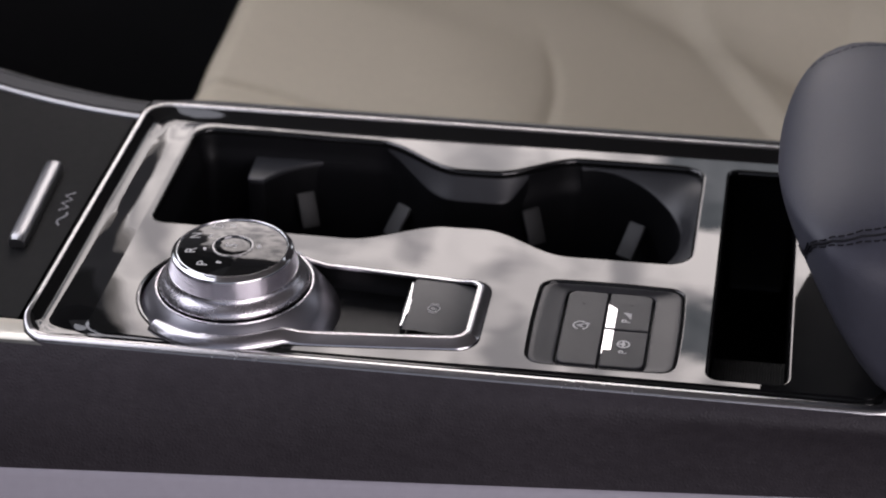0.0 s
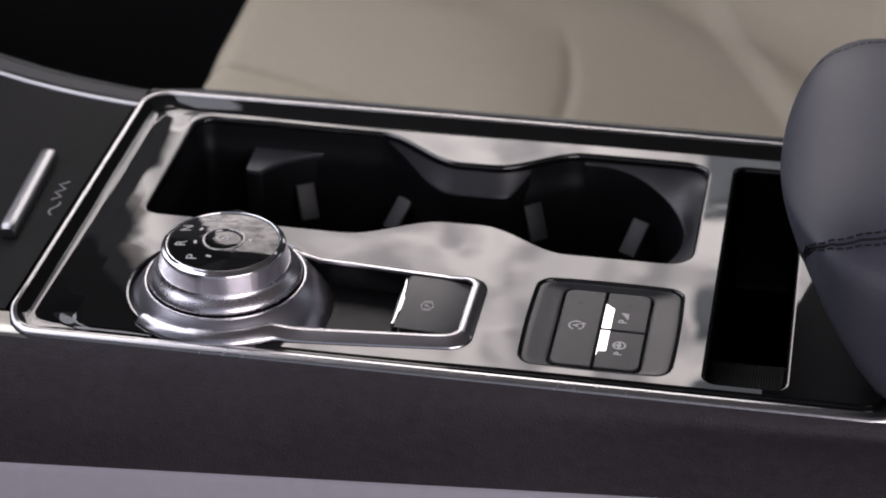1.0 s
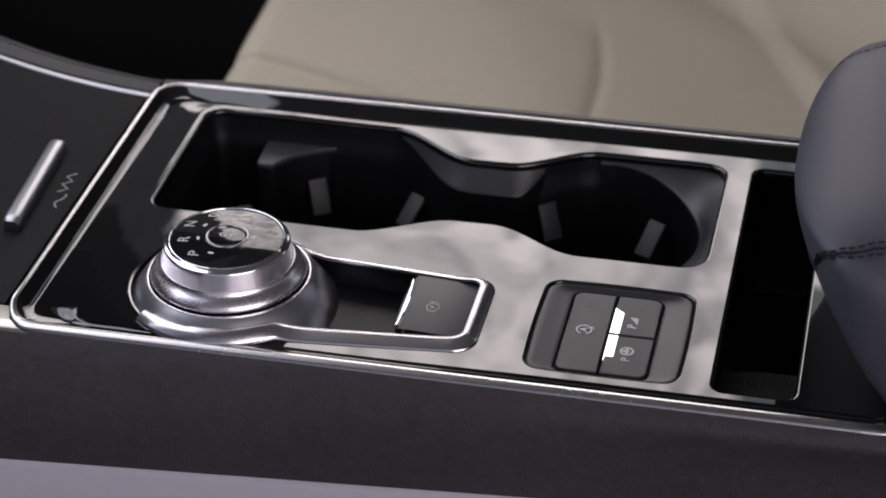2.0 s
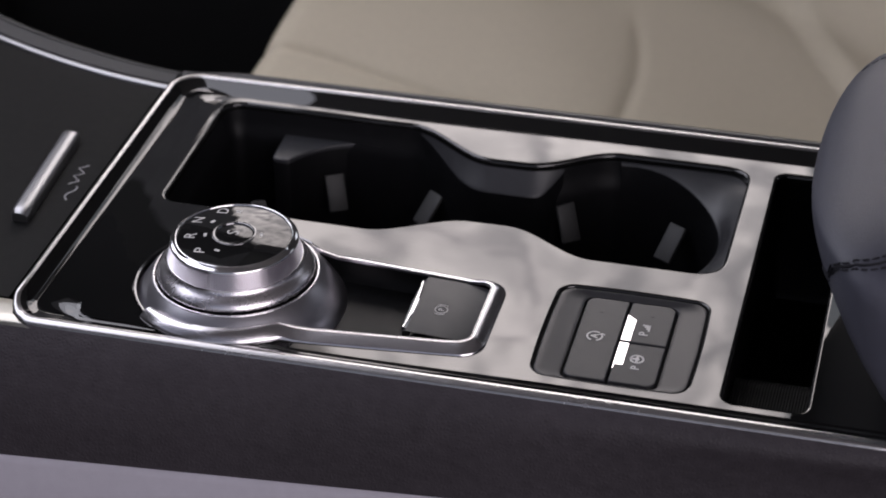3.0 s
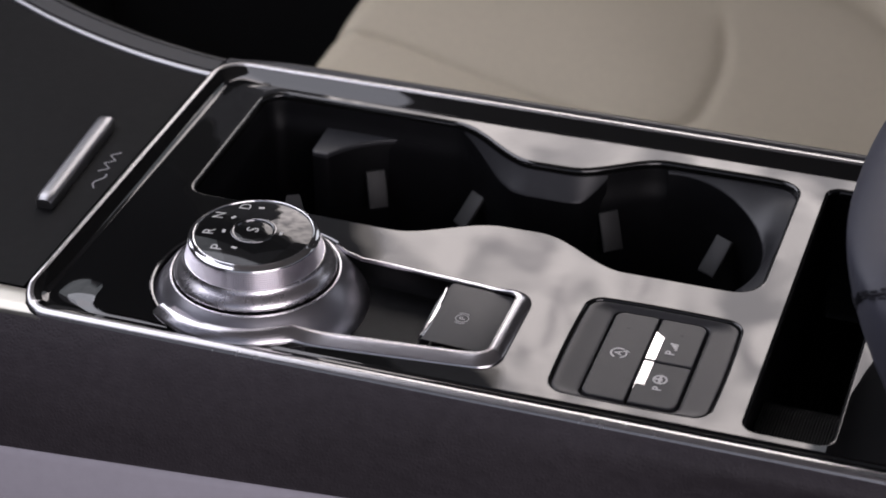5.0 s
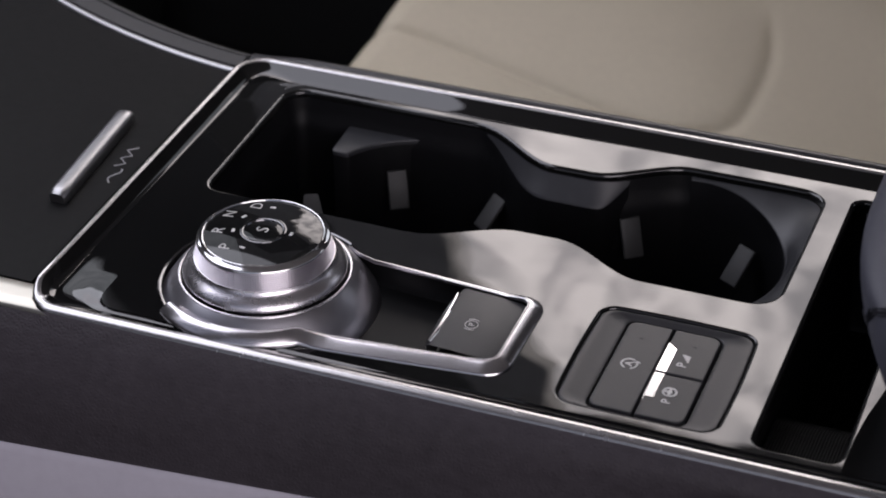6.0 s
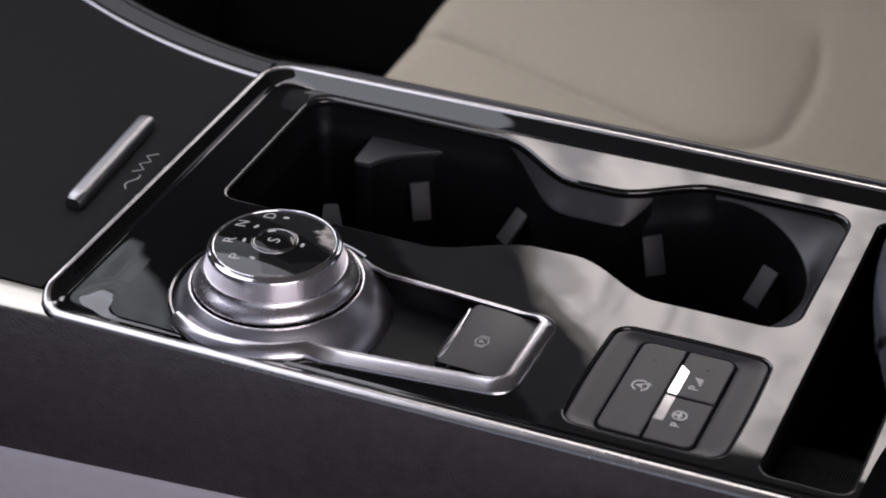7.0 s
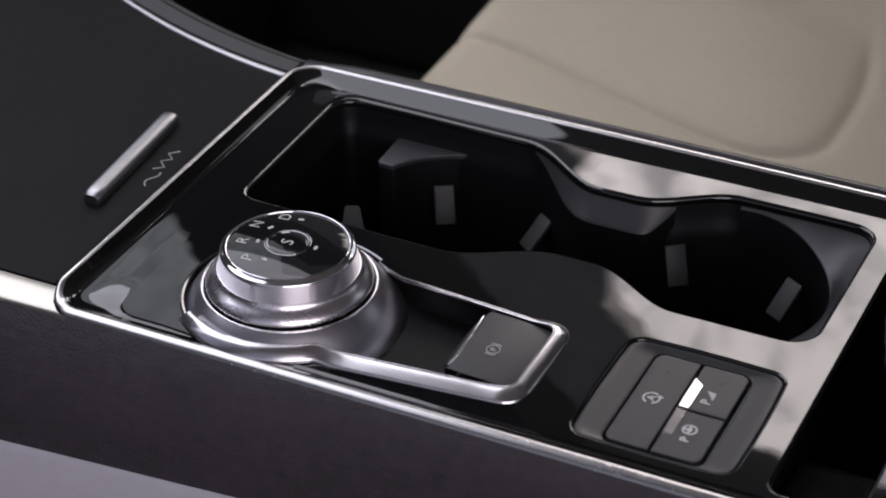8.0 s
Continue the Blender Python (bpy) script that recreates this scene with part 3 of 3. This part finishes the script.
part("gear_letter", lettering("S", 0.64, -0.02, 0.04, 2.142, 90.0, -0.004), PRINT, shifter)
for x, y, a in ((-0.24, -1.18, 78), (-0.98, -0.33, 15), (-1.0, 0.60, -25), (-0.32, 1.52, -78), (0.99, 0.13, 5)):
    tick = box(-0.10, 0.10, -0.055, 0.055, 0, 0.012)
    bmesh.ops.rotate(tick, verts=tick.verts, matrix=Matrix.Rotation(radians(a + 90), 3, "Z"), cent=(0, 0, 0))
    bmesh.ops.translate(tick, verts=tick.verts, vec=(x, y, dome(math.hypot(x, y)) - 0.004))
    part("tick_mark", tick, PRINT, shifter)

# bezel: a satin frame from the near side of the dial round the parking switch and back
surround = thing("shifter_surround", 5, 0, 0, "satin chrome surround framing the shift dial and parking switch", "trim surround")
inner, outer = shifter_outline(-0.10), shifter_outline(0.36)
count = len(inner)


def bezel_rise(p):
    """The frame stands higher round the dial than along its arms."""
    return 0.20 + 0.20 * smooth(3.4, 2.0, p[0]) * (1 if p[1] < 0 else 0.3)


start = next(i for i in range(44, count) if math.degrees(math.atan2(inner[i][1], inner[i][0])) % 360 > 226)
stop = next(i for i in range(30, count) if math.degrees(math.atan2(inner[i][1], inner[i][0])) > 62 and inner[i][0] < 3.1)
order = list(range(start, count)) + list(range(0, stop))
loops, crest = [], []
for n_i, i in enumerate(order):
    q_in, q_out = inner[i], list(outer[i])
    if q_in[0] < 9.0 and q_in[1] > 0:
        q_out[1] -= 0.25 * smooth(9.0, 8.2, q_in[0])
        q_out = [q_in[k] + (q_out[k] - q_in[k]) * (0.25 + 0.75 * smooth(len(order) + 0.5, len(order) - 12, n_i)) for k in range(2)]
    q_out[0] += 0.10 * smooth(7.5, 9.4, q_out[0])
    h = bezel_rise(q_in) * smooth(-8, 3, n_i) * smooth(len(order) + 0.5, len(order) - 8, n_i) + 0.03 + 0.07 * smooth(8.2, 9.3, q_in[0])
    d = dish(q_in[0])
    slim = smooth(8.95, 8.1, q_in[0]) if q_in[1] > 0 else 0.0
    h += (0.15 + d - h) * slim * smooth(len(order) + 0.5, len(order) - 9, n_i)
    mid = [(q_in[0] + (q_out[0] - q_in[0]) * u, q_in[1] + (q_out[1] - q_in[1]) * u) for u in (0.0, 0.05, 0.13, 0.24, 0.42, 0.60, 0.78, 0.90, 0.97, 1.0)]
    crest.append((*mid[1], h - 0.005))
    low = -0.45 if q_in[1] < 1.5 else h - 0.12
    fall = [d + (h + 0.015 - d) * (1 - 0.82 * v ** 1.7) for v in (0.12, 0.33, 0.54, 0.75, 0.89, 0.97)]
    flat_top = h - 0.03 + 0.045
    rows = [(*m2, f + (flat_top - 0.10 * v - f) * slim) for m2, f, v in zip(mid[3:9], fall, (0, 0, 0, 0.05, 0.3, 1))]
    loops.append([(*mid[0], low), (*mid[0], h - 0.05), (*mid[1], h), (*mid[2], h + 0.015), *rows, (*mid[9], d - 0.02)])
part("frame", loft(loops, False), POLISHED, surround, "", 50)
# added chrome tube stands in for the highlight on the frame's edge
part("bright_edge", tube(crest[6:-9], 0.032, 8), CHROME, surround, "thin chrome tube added as the highlight along the inner edge", 60)
# thin dark rim round the rest of the dial opening
ring_pts = [i for i in range(stop - 1, start + 1)]
loops = []
for i in ring_pts:
    a, b = shifter_outline(0.02)[i], shifter_outline(0.16)[i]
    loops.append([(a[0], a[1], -0.5), (a[0], a[1], dish(a[0]) + 0.03), ((a[0] + b[0]) / 2, (a[1] + b[1]) / 2, dish(a[0]) + 0.05), (b[0], b[1], dish(a[0]) - 0.01)])
part("rim", loft(loops, False), DARKCHROME, surround, "thin dark chrome rim", 50)
tray_loop = shifter_outline(0.06)
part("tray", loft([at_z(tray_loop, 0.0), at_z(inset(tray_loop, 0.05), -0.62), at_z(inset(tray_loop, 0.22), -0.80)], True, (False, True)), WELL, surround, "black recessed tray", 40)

# ---- parking switch ----
park = thing("parking_brake_switch", 8, 0, 0, "charcoal parking brake switch with a bright leading edge", "switch")
loops = []
for x, z, w in ((6.70, -0.70, 1.70), (6.66, -0.05, 1.72), (6.66, 0.17, 1.74), (6.72, 0.235, 1.75), (6.85, 0.25, 1.76), (7.9, 0.20, 1.76), (8.9, 0.12, 1.72), (9.06, 0.06, 1.70), (9.10, -0.2, 1.68)):
    loops.append([(x + 0.10 * (1 - (2 * u - 1) ** 2) * (-0.6 if x < 7 else 0.4), -w + 2 * w * u, z - 0.04 * (2 * u - 1) ** 2) for u in [k / 16 for k in range(17)]])
part("key", loft(loops, False), SWITCH, park, "", 40)
loops = []
for k in range(21):
    u = k / 20
    y = -1.62 + 3.05 * u
    w = 0.04 + 0.22 * math.sin(math.pi * min(1, 0.10 + 0.9 * u)) ** 0.7
    x = 6.60 - 0.06 * (1 - (2 * u - 1) ** 2)
    loops.append([(x - 0.02, y, -0.05), (x - 0.02, y, 0.16), (x + 0.02, y, 0.235), (x + 0.3 * w, y, 0.275), (x + 0.7 * w, y, 0.280), (x + w, y, 0.262), (x + w + 0.03, y, 0.20)])
part("bright_edge", loft(loops, False), CHROME, park, "bright chrome leading edge", 50)
part("brake_symbol", lettering("P", 0.32, 7.72, -0.20, 0.224, 90.0, -0.008), PRINT, park)
for a0, a1, r in ((0, 360, 0.225), (55, 125, 0.31), (235, 305, 0.31)):
    part("brake_symbol", ribbon(arc(7.70, -0.20, r, a0, a1, 0, 18), 0.012, 0.215, 0.230), PRINT, park)

# ---- switch panel ----
panel = thing("switch_panel", 14, 0, 0, "charcoal panel of three switches with two bright bars", "switch panel")
fo = inset(SWITCHES, 0.13)
hole = bowed(rrect(12.46, 15.86, -2.72, 2.40, 0.40), 0.0)


def between(u, z):
    return [(a[0] + (b[0] - a[0]) * u, a[1] + (b[1] - a[1]) * u, z) for a, b in zip(inset(fo, 0.05), hole)]


part("frame", loft([at_z(fo, -0.4), at_z(fo, -0.035), at_z(inset(fo, 0.03), -0.01), between(0.04, -0.002), between(0.25, -0.03), between(0.55, -0.075), between(0.85, -0.115), between(0.97, -0.125), between(1.0, -0.14), at_z(hole, -0.45)], True, (False, True)), FRAME, panel, "", 60)


def corners(x0, x1, y0, y1, radii):
    """A rectangle with a radius for each corner: rear far, front far, front near, rear near."""
    out = []
    for (cx, sx, cy, sy, a0), r in zip(((x1, -1, y1, -1, 0), (x0, 1, y1, -1, 90), (x0, 1, y0, 1, 180), (x1, -1, y0, 1, 270)), radii):
        for k in range(7):
            a = radians(a0 + 15 * k)
            out.append((cx + sx * r + r * math.cos(a), cy + sy * r + r * math.sin(a), 0))
    return out


def key(x0, x1, y0, y1, radii):
    return part("switch_key", slab(corners(x0, x1, y0, y1, radii), -0.4, -0.06, 0.05), SWITCH, panel)


stop_key = key(12.55, 14.06, -2.63, 2.31, (0.08, 0.36, 0.36, 0.08))
cam_key = key(14.14, 15.77, -0.15, 2.31, (0.36, 0.08, 0.08, 0.08))
park_key = key(14.14, 15.77, -2.63, -0.23, (0.08, 0.08, 0.08, 0.36))
for k_ob, y0, y1, slant in ((cam_key, -0.12, 1.48, 1), (park_key, -1.84, -0.26, -1)):
    lp = [(14.13, y0, 0), (14.50, y0 + (0.28 if slant < 0 else 0), 0), (14.50, y1 - (0.28 if slant > 0 else 0), 0), (14.13, y1, 0)]
    plate = slab(lp, -0.10, -0.035, 0.02, 2)
    if y1 < 0:  # sits a little lower at its end
        for v in plate.verts:
            v.co.z += math.tan(radians(1.1)) * (v.co.y - y1)
    part("bright_bar", plate, CHROME, k_ob, "bright chrome indicator bar")
Z_I = -0.048
BOLD = 0.016


def symbol(points, half, on):
    part("symbol", ribbon(points, half, Z_I - 0.006, Z_I + 0.006), PRINT, on)


part("symbol", lettering("A", 0.38, 13.22, -0.10, Z_I, 90.0, BOLD), PRINT, stop_key)
symbol(arc(13.22, -0.10, 0.265, 60, 250, 0, 20), 0.030, stop_key)
symbol(arc(13.22, -0.10, 0.265, 290, 395, 0, 14), 0.030, stop_key)
symbol([(13.36, 0.02), (13.46, 0.10), (13.56, 0.02)], 0.028, stop_key)
part("symbol", lettering("P", 0.46, 14.88, 0.42, Z_I, 90.0, BOLD), PRINT, cam_key)
for k in range(4):
    x1 = 15.02 - 0.09 * k
    symbol([(15.04, 0.62 + 0.10 * k), (14.98 - 0.075 * k, 0.66 + 0.10 * k)], 0.040, cam_key)
part("symbol", lettering("P", 0.42, 14.94, -1.66, Z_I, 90.0, BOLD), PRINT, park_key)
symbol(arc(14.91, -1.14, 0.22, 0, 360, 0, 24), 0.035, park_key)
for a in (90, 180, 270):
    symbol([(14.91, -1.14), (14.91 + 0.24 * math.cos(radians(a)), -1.14 + 0.24 * math.sin(radians(a)))], 0.045, park_key)
part("symbol", slab(arc(14.91, -1.14, 0.09, 0, 345, 0, 12), Z_I - 0.006, Z_I + 0.007, 0.002, 1), PRINT, park_key)
for x, y in ((13.19, 1.49), (15.0, 1.60)):
    part("indicator", slab(rrect(x - 0.07, x + 0.07, y - 0.09, y + 0.09, 0.03), -0.07, -0.052, 0.01, 1), FRAME, panel)

# ---- armrest ----
arm = thing("armrest", 30, 5, 0, "padded slate leather armrest with double stitched seams over the console", "armrest")


def arm_section(x, n=56):
    """A rounded cross-section of the armrest at x."""
    d = x - 20.0
    half_w = 9.3 * min(1.0, (1 - (1 - min(1, d / 4.2)) ** 2.6)) ** 0.5
    mid_y = 4.15 + 0.55 * smooth(0, 4, d)
    top = 5.55 + 1.45 * (1 - (1 - min(1, d / 3.0)) ** 2) ** 0.6 + 0.07 * max(0, d - 2)
    low = 5.55 - 6.0 * smooth(0.2, 5.2, d) ** 0.85
    if d > 4.9:
        low = min(low, -0.3)
    zc, hz = (top + low) / 2, (top - low) / 2
    out = []
    for k in range(n):
        a = 2 * math.pi * k / n
        ca, sa = math.cos(a), math.sin(a)
        e = 2 / 3.6 if sa > 0 else 2 / 6.0
        w = half_w * (0.95 if ca > 0 else 1.0)
        out.append((x, mid_y + w * math.copysign(abs(ca) ** e, ca) * (1 - 0.04 * (1 - sa) * 0.5), zc + hz * math.copysign(abs(sa) ** e, sa)))
    return out


def arm_point(x, a, out=0.0):
    """A place on the armrest's skin at x, by the angle round its section."""
    sec = arm_section(x, 360)
    p = Vector(sec[int(a) % 360]).lerp(Vector(sec[(int(a) + 1) % 360]), a - int(a))
    q = Vector(sec[(int(a) + 3) % 360])
    t = (q - p).normalized()
    nrm = Vector((0, t.z, -t.y))
    return p + nrm * out


stations = [20.012, 20.05, 20.12, 20.22, 20.36, 20.55, 20.8, 21.1, 21.5, 22, 22.6, 23.3, 24, 24.8, 26, 28, 32, 38, 46]
part("pad", loft([arm_section(x) for x in stations], True, (True, True)), ARMLEATHER, arm, "", 80)

def arm_angle(x, knots):
    return float(np.interp(x, [k[0] for k in knots], [k[1] for k in knots]))


NEAR_SEAM = ((20.9, 196), (21.1, 187), (21.5, 166), (22.0, 151), (23.0, 139), (24.0, 134), (26.0, 133))
FAR_SEAM = ((20.9, 40), (22.0, 52), (24.0, 54))
for knots in (NEAR_SEAM, FAR_SEAM):
    xs = [20.95 + 0.12 * k for k in range(130)]
    if knots is NEAR_SEAM:
        part("seam", tube([arm_point(x, arm_angle(x, knots), 0.0) for x in xs], 0.05, 6), THREAD, arm, "dark seam line")
    for side in ((-3.6, 3.6) if knots is NEAR_SEAM else (0,)):
        row = bmesh.new()
        for k in range(0, 108, 2):
            x = 21.0 + 0.15 * k
            pts = [arm_point(x + 0.07 * i, arm_angle(x + 0.07 * i, knots) + side, 0.02) for i in range(4)]
            piece = tube(pts, 0.034 if knots is NEAR_SEAM else 0.016, 5)
            me_p = bpy.data.meshes.new("piece")
            piece.to_mesh(me_p)
            piece.free()
            row.from_mesh(me_p)
            bpy.data.meshes.remove(me_p)
        part("stitching", row, THREAD, arm, "row of dark stitches")

# ---- passenger seat ----
seat = thing("passenger_seat", 10, 50, -16, "beige leather passenger seat with curved piped seams", "car seat")


def insert_edge(x, y):
    """Distance outside (plus) or inside (minus) the seam round the cushion insert."""
    xx = x + 0.018 * max(0.0, y - 47.0) ** 2
    yy = y + 0.02 * max(0.0, 2.0 - x) + 0.03 * max(0.0, -7.0 - x) ** 2
    qx, qy = xx - 2.15, 44.7 - yy
    return min(max(qx, qy), 0.0) + math.hypot(max(qx, 0.0), max(qy, 0.0)) - 4.6


def seat_height(x, y):
    z = -16.0 - 0.25 * (min(x, 24) - 6.0)
    d = insert_edge(x, y)
    fade = 0.08 + 0.92 * smooth(57.0, 52.0, y)
    edge = smooth(6.5, 2.0, x)
    z -= (0.14 + 0.07 * edge) * math.exp(-(d / (0.45 - 0.16 * edge)) ** 2) * fade
    if d < 0:
        z += 0.5 * (1 - math.exp(d / 2.0)) * fade
    # creases against the rear bolster
    e1 = ((x - 9.0) * 9 + (y - 64.0) * 16) / 18.4
    e2 = ((x - 14.0) * 10.5 + (y - 61.5) * 6) / 12.1
    z += 5.0 * smooth(0.2, 9, e1) - 0.16 * math.exp(-(e1 / 1.1) ** 2) * smooth(4, 10, x)
    z += 0.9 * smooth(-0.5, 1.6, e2) * smooth(12, 15, x)
    # rolled front edge
    if x < -10.9:
        z -= 1.5 - math.sqrt(max(0.0, 2.25 - (x + 10.9) ** 2))
    return z + 0.2 * math.sin(x * 0.21 + y * 0.13) * math.sin(y * 0.19)


gx = [-12.40, -12.36, -12.25, -12.05, -11.8, -11.5, -11.2] + [-10.9 + 0.25 * i for i in range(165)] + [31 + i for i in range(12)]
gy = [24 + j for j in range(9)] + [33 + 0.25 * j for j in range(145)] + [70 + j for j in range(14)]
for name, within in (("cushion_insert", True), ("cushion_side", False)):
    bm = bmesh.new()
    gv = {}

    def corner(i, j):
        if (i, j) not in gv:
            gv[i, j] = bm.verts.new((gx[i], gy[j], seat_height(gx[i], gy[j])))
        return gv[i, j]

    for i in range(len(gx) - 1):
        for j in range(len(gy) - 1):
            if (insert_edge((gx[i] + gx[i + 1]) / 2, (gy[j] + gy[j + 1]) / 2) < 0) == within:
                bm.faces.new((corner(i, j), corner(i + 1, j), corner(i + 1, j + 1), corner(i, j + 1)))
    ob = part(name, bm, BEIGE, seat, "", 180)
    e = 0.06
    ob.data.normals_split_custom_set_from_vertices([Vector((
        -(seat_height(v.co.x * 100 + e, v.co.y * 100) - seat_height(v.co.x * 100 - e, v.co.y * 100)) / (2 * e),
        -(seat_height(v.co.x * 100, v.co.y * 100 + e) - seat_height(v.co.x * 100, v.co.y * 100 - e)) / (2 * e), 1)).normalized() for v in ob.data.vertices])
    for v in ob.data.vertices:
        v.co.x -= 0.007 * smooth(0.36, 0.66, v.co.y) * smooth(0.0, -0.10, v.co.x)
bm = loft([[(-12.40 - 0.7 * smooth(36, 66, y), y, seat_height(-12.40, y)) for y in gy], [(-12.2, y, -20) for y in gy], [(-10.5, y, -38) for y in gy]], False)
part("front_valance", bm, BEIGE, seat, "", 80)

# ---- the car round the console ----
def setting(name, bm, mat, label):
    return tagged(part(name, bm, mat, None, label), label, name.replace("_", " "), kind="structure")


setting("floor", box(-160, 200, -90, 90, -48, -44), CARPET, "black carpet on the car floor")
setting("ground", box(-3000, 3000, -3000, 3000, -80, -72), GROUND, "pale concrete ground outside the car")
setting("door_panel", box(-70, 130, 86, 92, -44, 24, 1.5), TRIM, "dark passenger door panel")
setting("ceiling", box(-24, 200, -70, 90, 78, 84), LINING, "grey headlining of the roof")
setting("dashboard", box(-100, -48, -75, 86, -44, 22, 6), TRIM, "dark dashboard at the front of the car")
# unseen block added to keep front light off lid and bezel
setting("stack_blocker", box(-80, -48.5, -14, 22, -3, 38, 3), TRIM, "unseen dark block at the centre stack's place, added to hold back front light")
setting("rear_wall", box(150, 156, -90, 92, -44, 36), TRIM, "dark rear of the cabin")
pillar = bmesh.new()
bmesh.ops.create_cube(pillar, size=1, matrix=Matrix.Translation((-62.6, 88, 47)) @ Matrix.Rotation(radians(38), 4, "Y") @ Matrix.Diagonal((19.3, 7, 100, 1)))
setting("front_pillar", pillar, TRIM, "dark front roof pillar")
# two unseen blocks added on the driver's side to hold back light
pillar = bmesh.new()
bmesh.ops.create_cube(pillar, size=1, matrix=Matrix.Translation((-70, -79, 30)) @ Matrix.Rotation(radians(30), 4, "Y") @ Matrix.Diagonal((34, 8, 150, 1)))
setting("driver_front_blocker", pillar, TRIM, "unseen dark block added at the driver's front to darken reflections")
setting("driver_low_blocker", box(-100, -36, -84, -77, -44, 34, 2), TRIM, "unseen low dark block added to hold back light from the driver's front")
# unseen block added to darken what the sloped border reflects
setting("window_top_blocker", box(-24, 150, 82, 91, 75, 77.8, 1), BLOCKGREY, "unseen grey block added above the side window to darken reflections")
# unseen block, wider than a pillar, added to darken bezel and border reflections
setting("side_blocker", box(26, 78, 86, 92, 24, 84), TRIM, "unseen wide dark block at the door pillar's place, added to darken reflections")
setting("rear_pillar", box(118, 150, 86, 92, 24, 84), TRIM, "dark rear roof pillar")
setting("backdrop", box(-165, 330, 340, 342, -70, 325), HAZE, "bright overcast distance outside the window")
# an unseen grey card with an uneven edge, added to darken the reflection
edge_pts = [(-112 + 30 * smooth(208, 252, -70 + 6 * k) + 12 * noise.noise((0, 0, k * 0.35)) + 8 * noise.noise((3, 0, k * 0.9)), -70 + 6 * k) for k in range(76)]
wall = loft([[(-190, 300, z), (x, 300, z), (x, 306, z), (-190, 306, z)] for x, z in edge_pts], True, (True, True))
# glowing grey blocks added outside to shape what panel and border reflect
far_block = box(0, 330, 320, 322, -70, 185)
bmesh.ops.create_cube(far_block, size=1, matrix=Matrix.Translation((165, 321, 210.5)) @ Matrix.Diagonal((330, 2, 13, 1)))
for x0, x1, z0, z1 in ((-20, 330, 246, 345), (0, 330, 226, 247), (115, 330, 184, 227)):
    bmesh.ops.create_cube(far_block, size=1, matrix=Matrix.Translation(((x0 + x1) / 2, 319, (z0 + z1) / 2)) @ Matrix.Diagonal((x1 - x0, 4, z1 - z0, 1)))
setting("grey_glow_blocks", far_block, GREYGLOW, "glowing grey blocks added outside for grey shapes in the panel's reflections")
# one more added glowing block, reflected at the panel's front
setting("front_glow_block", box(-430, -166, 345, 347, -70, 430), GREYGLOW, "glowing grey block added ahead to brighten the panel's front reflection")
setting("reflection_card", wall, CARDGREY, "unseen grey card added outside to darken part of the panel's reflection")
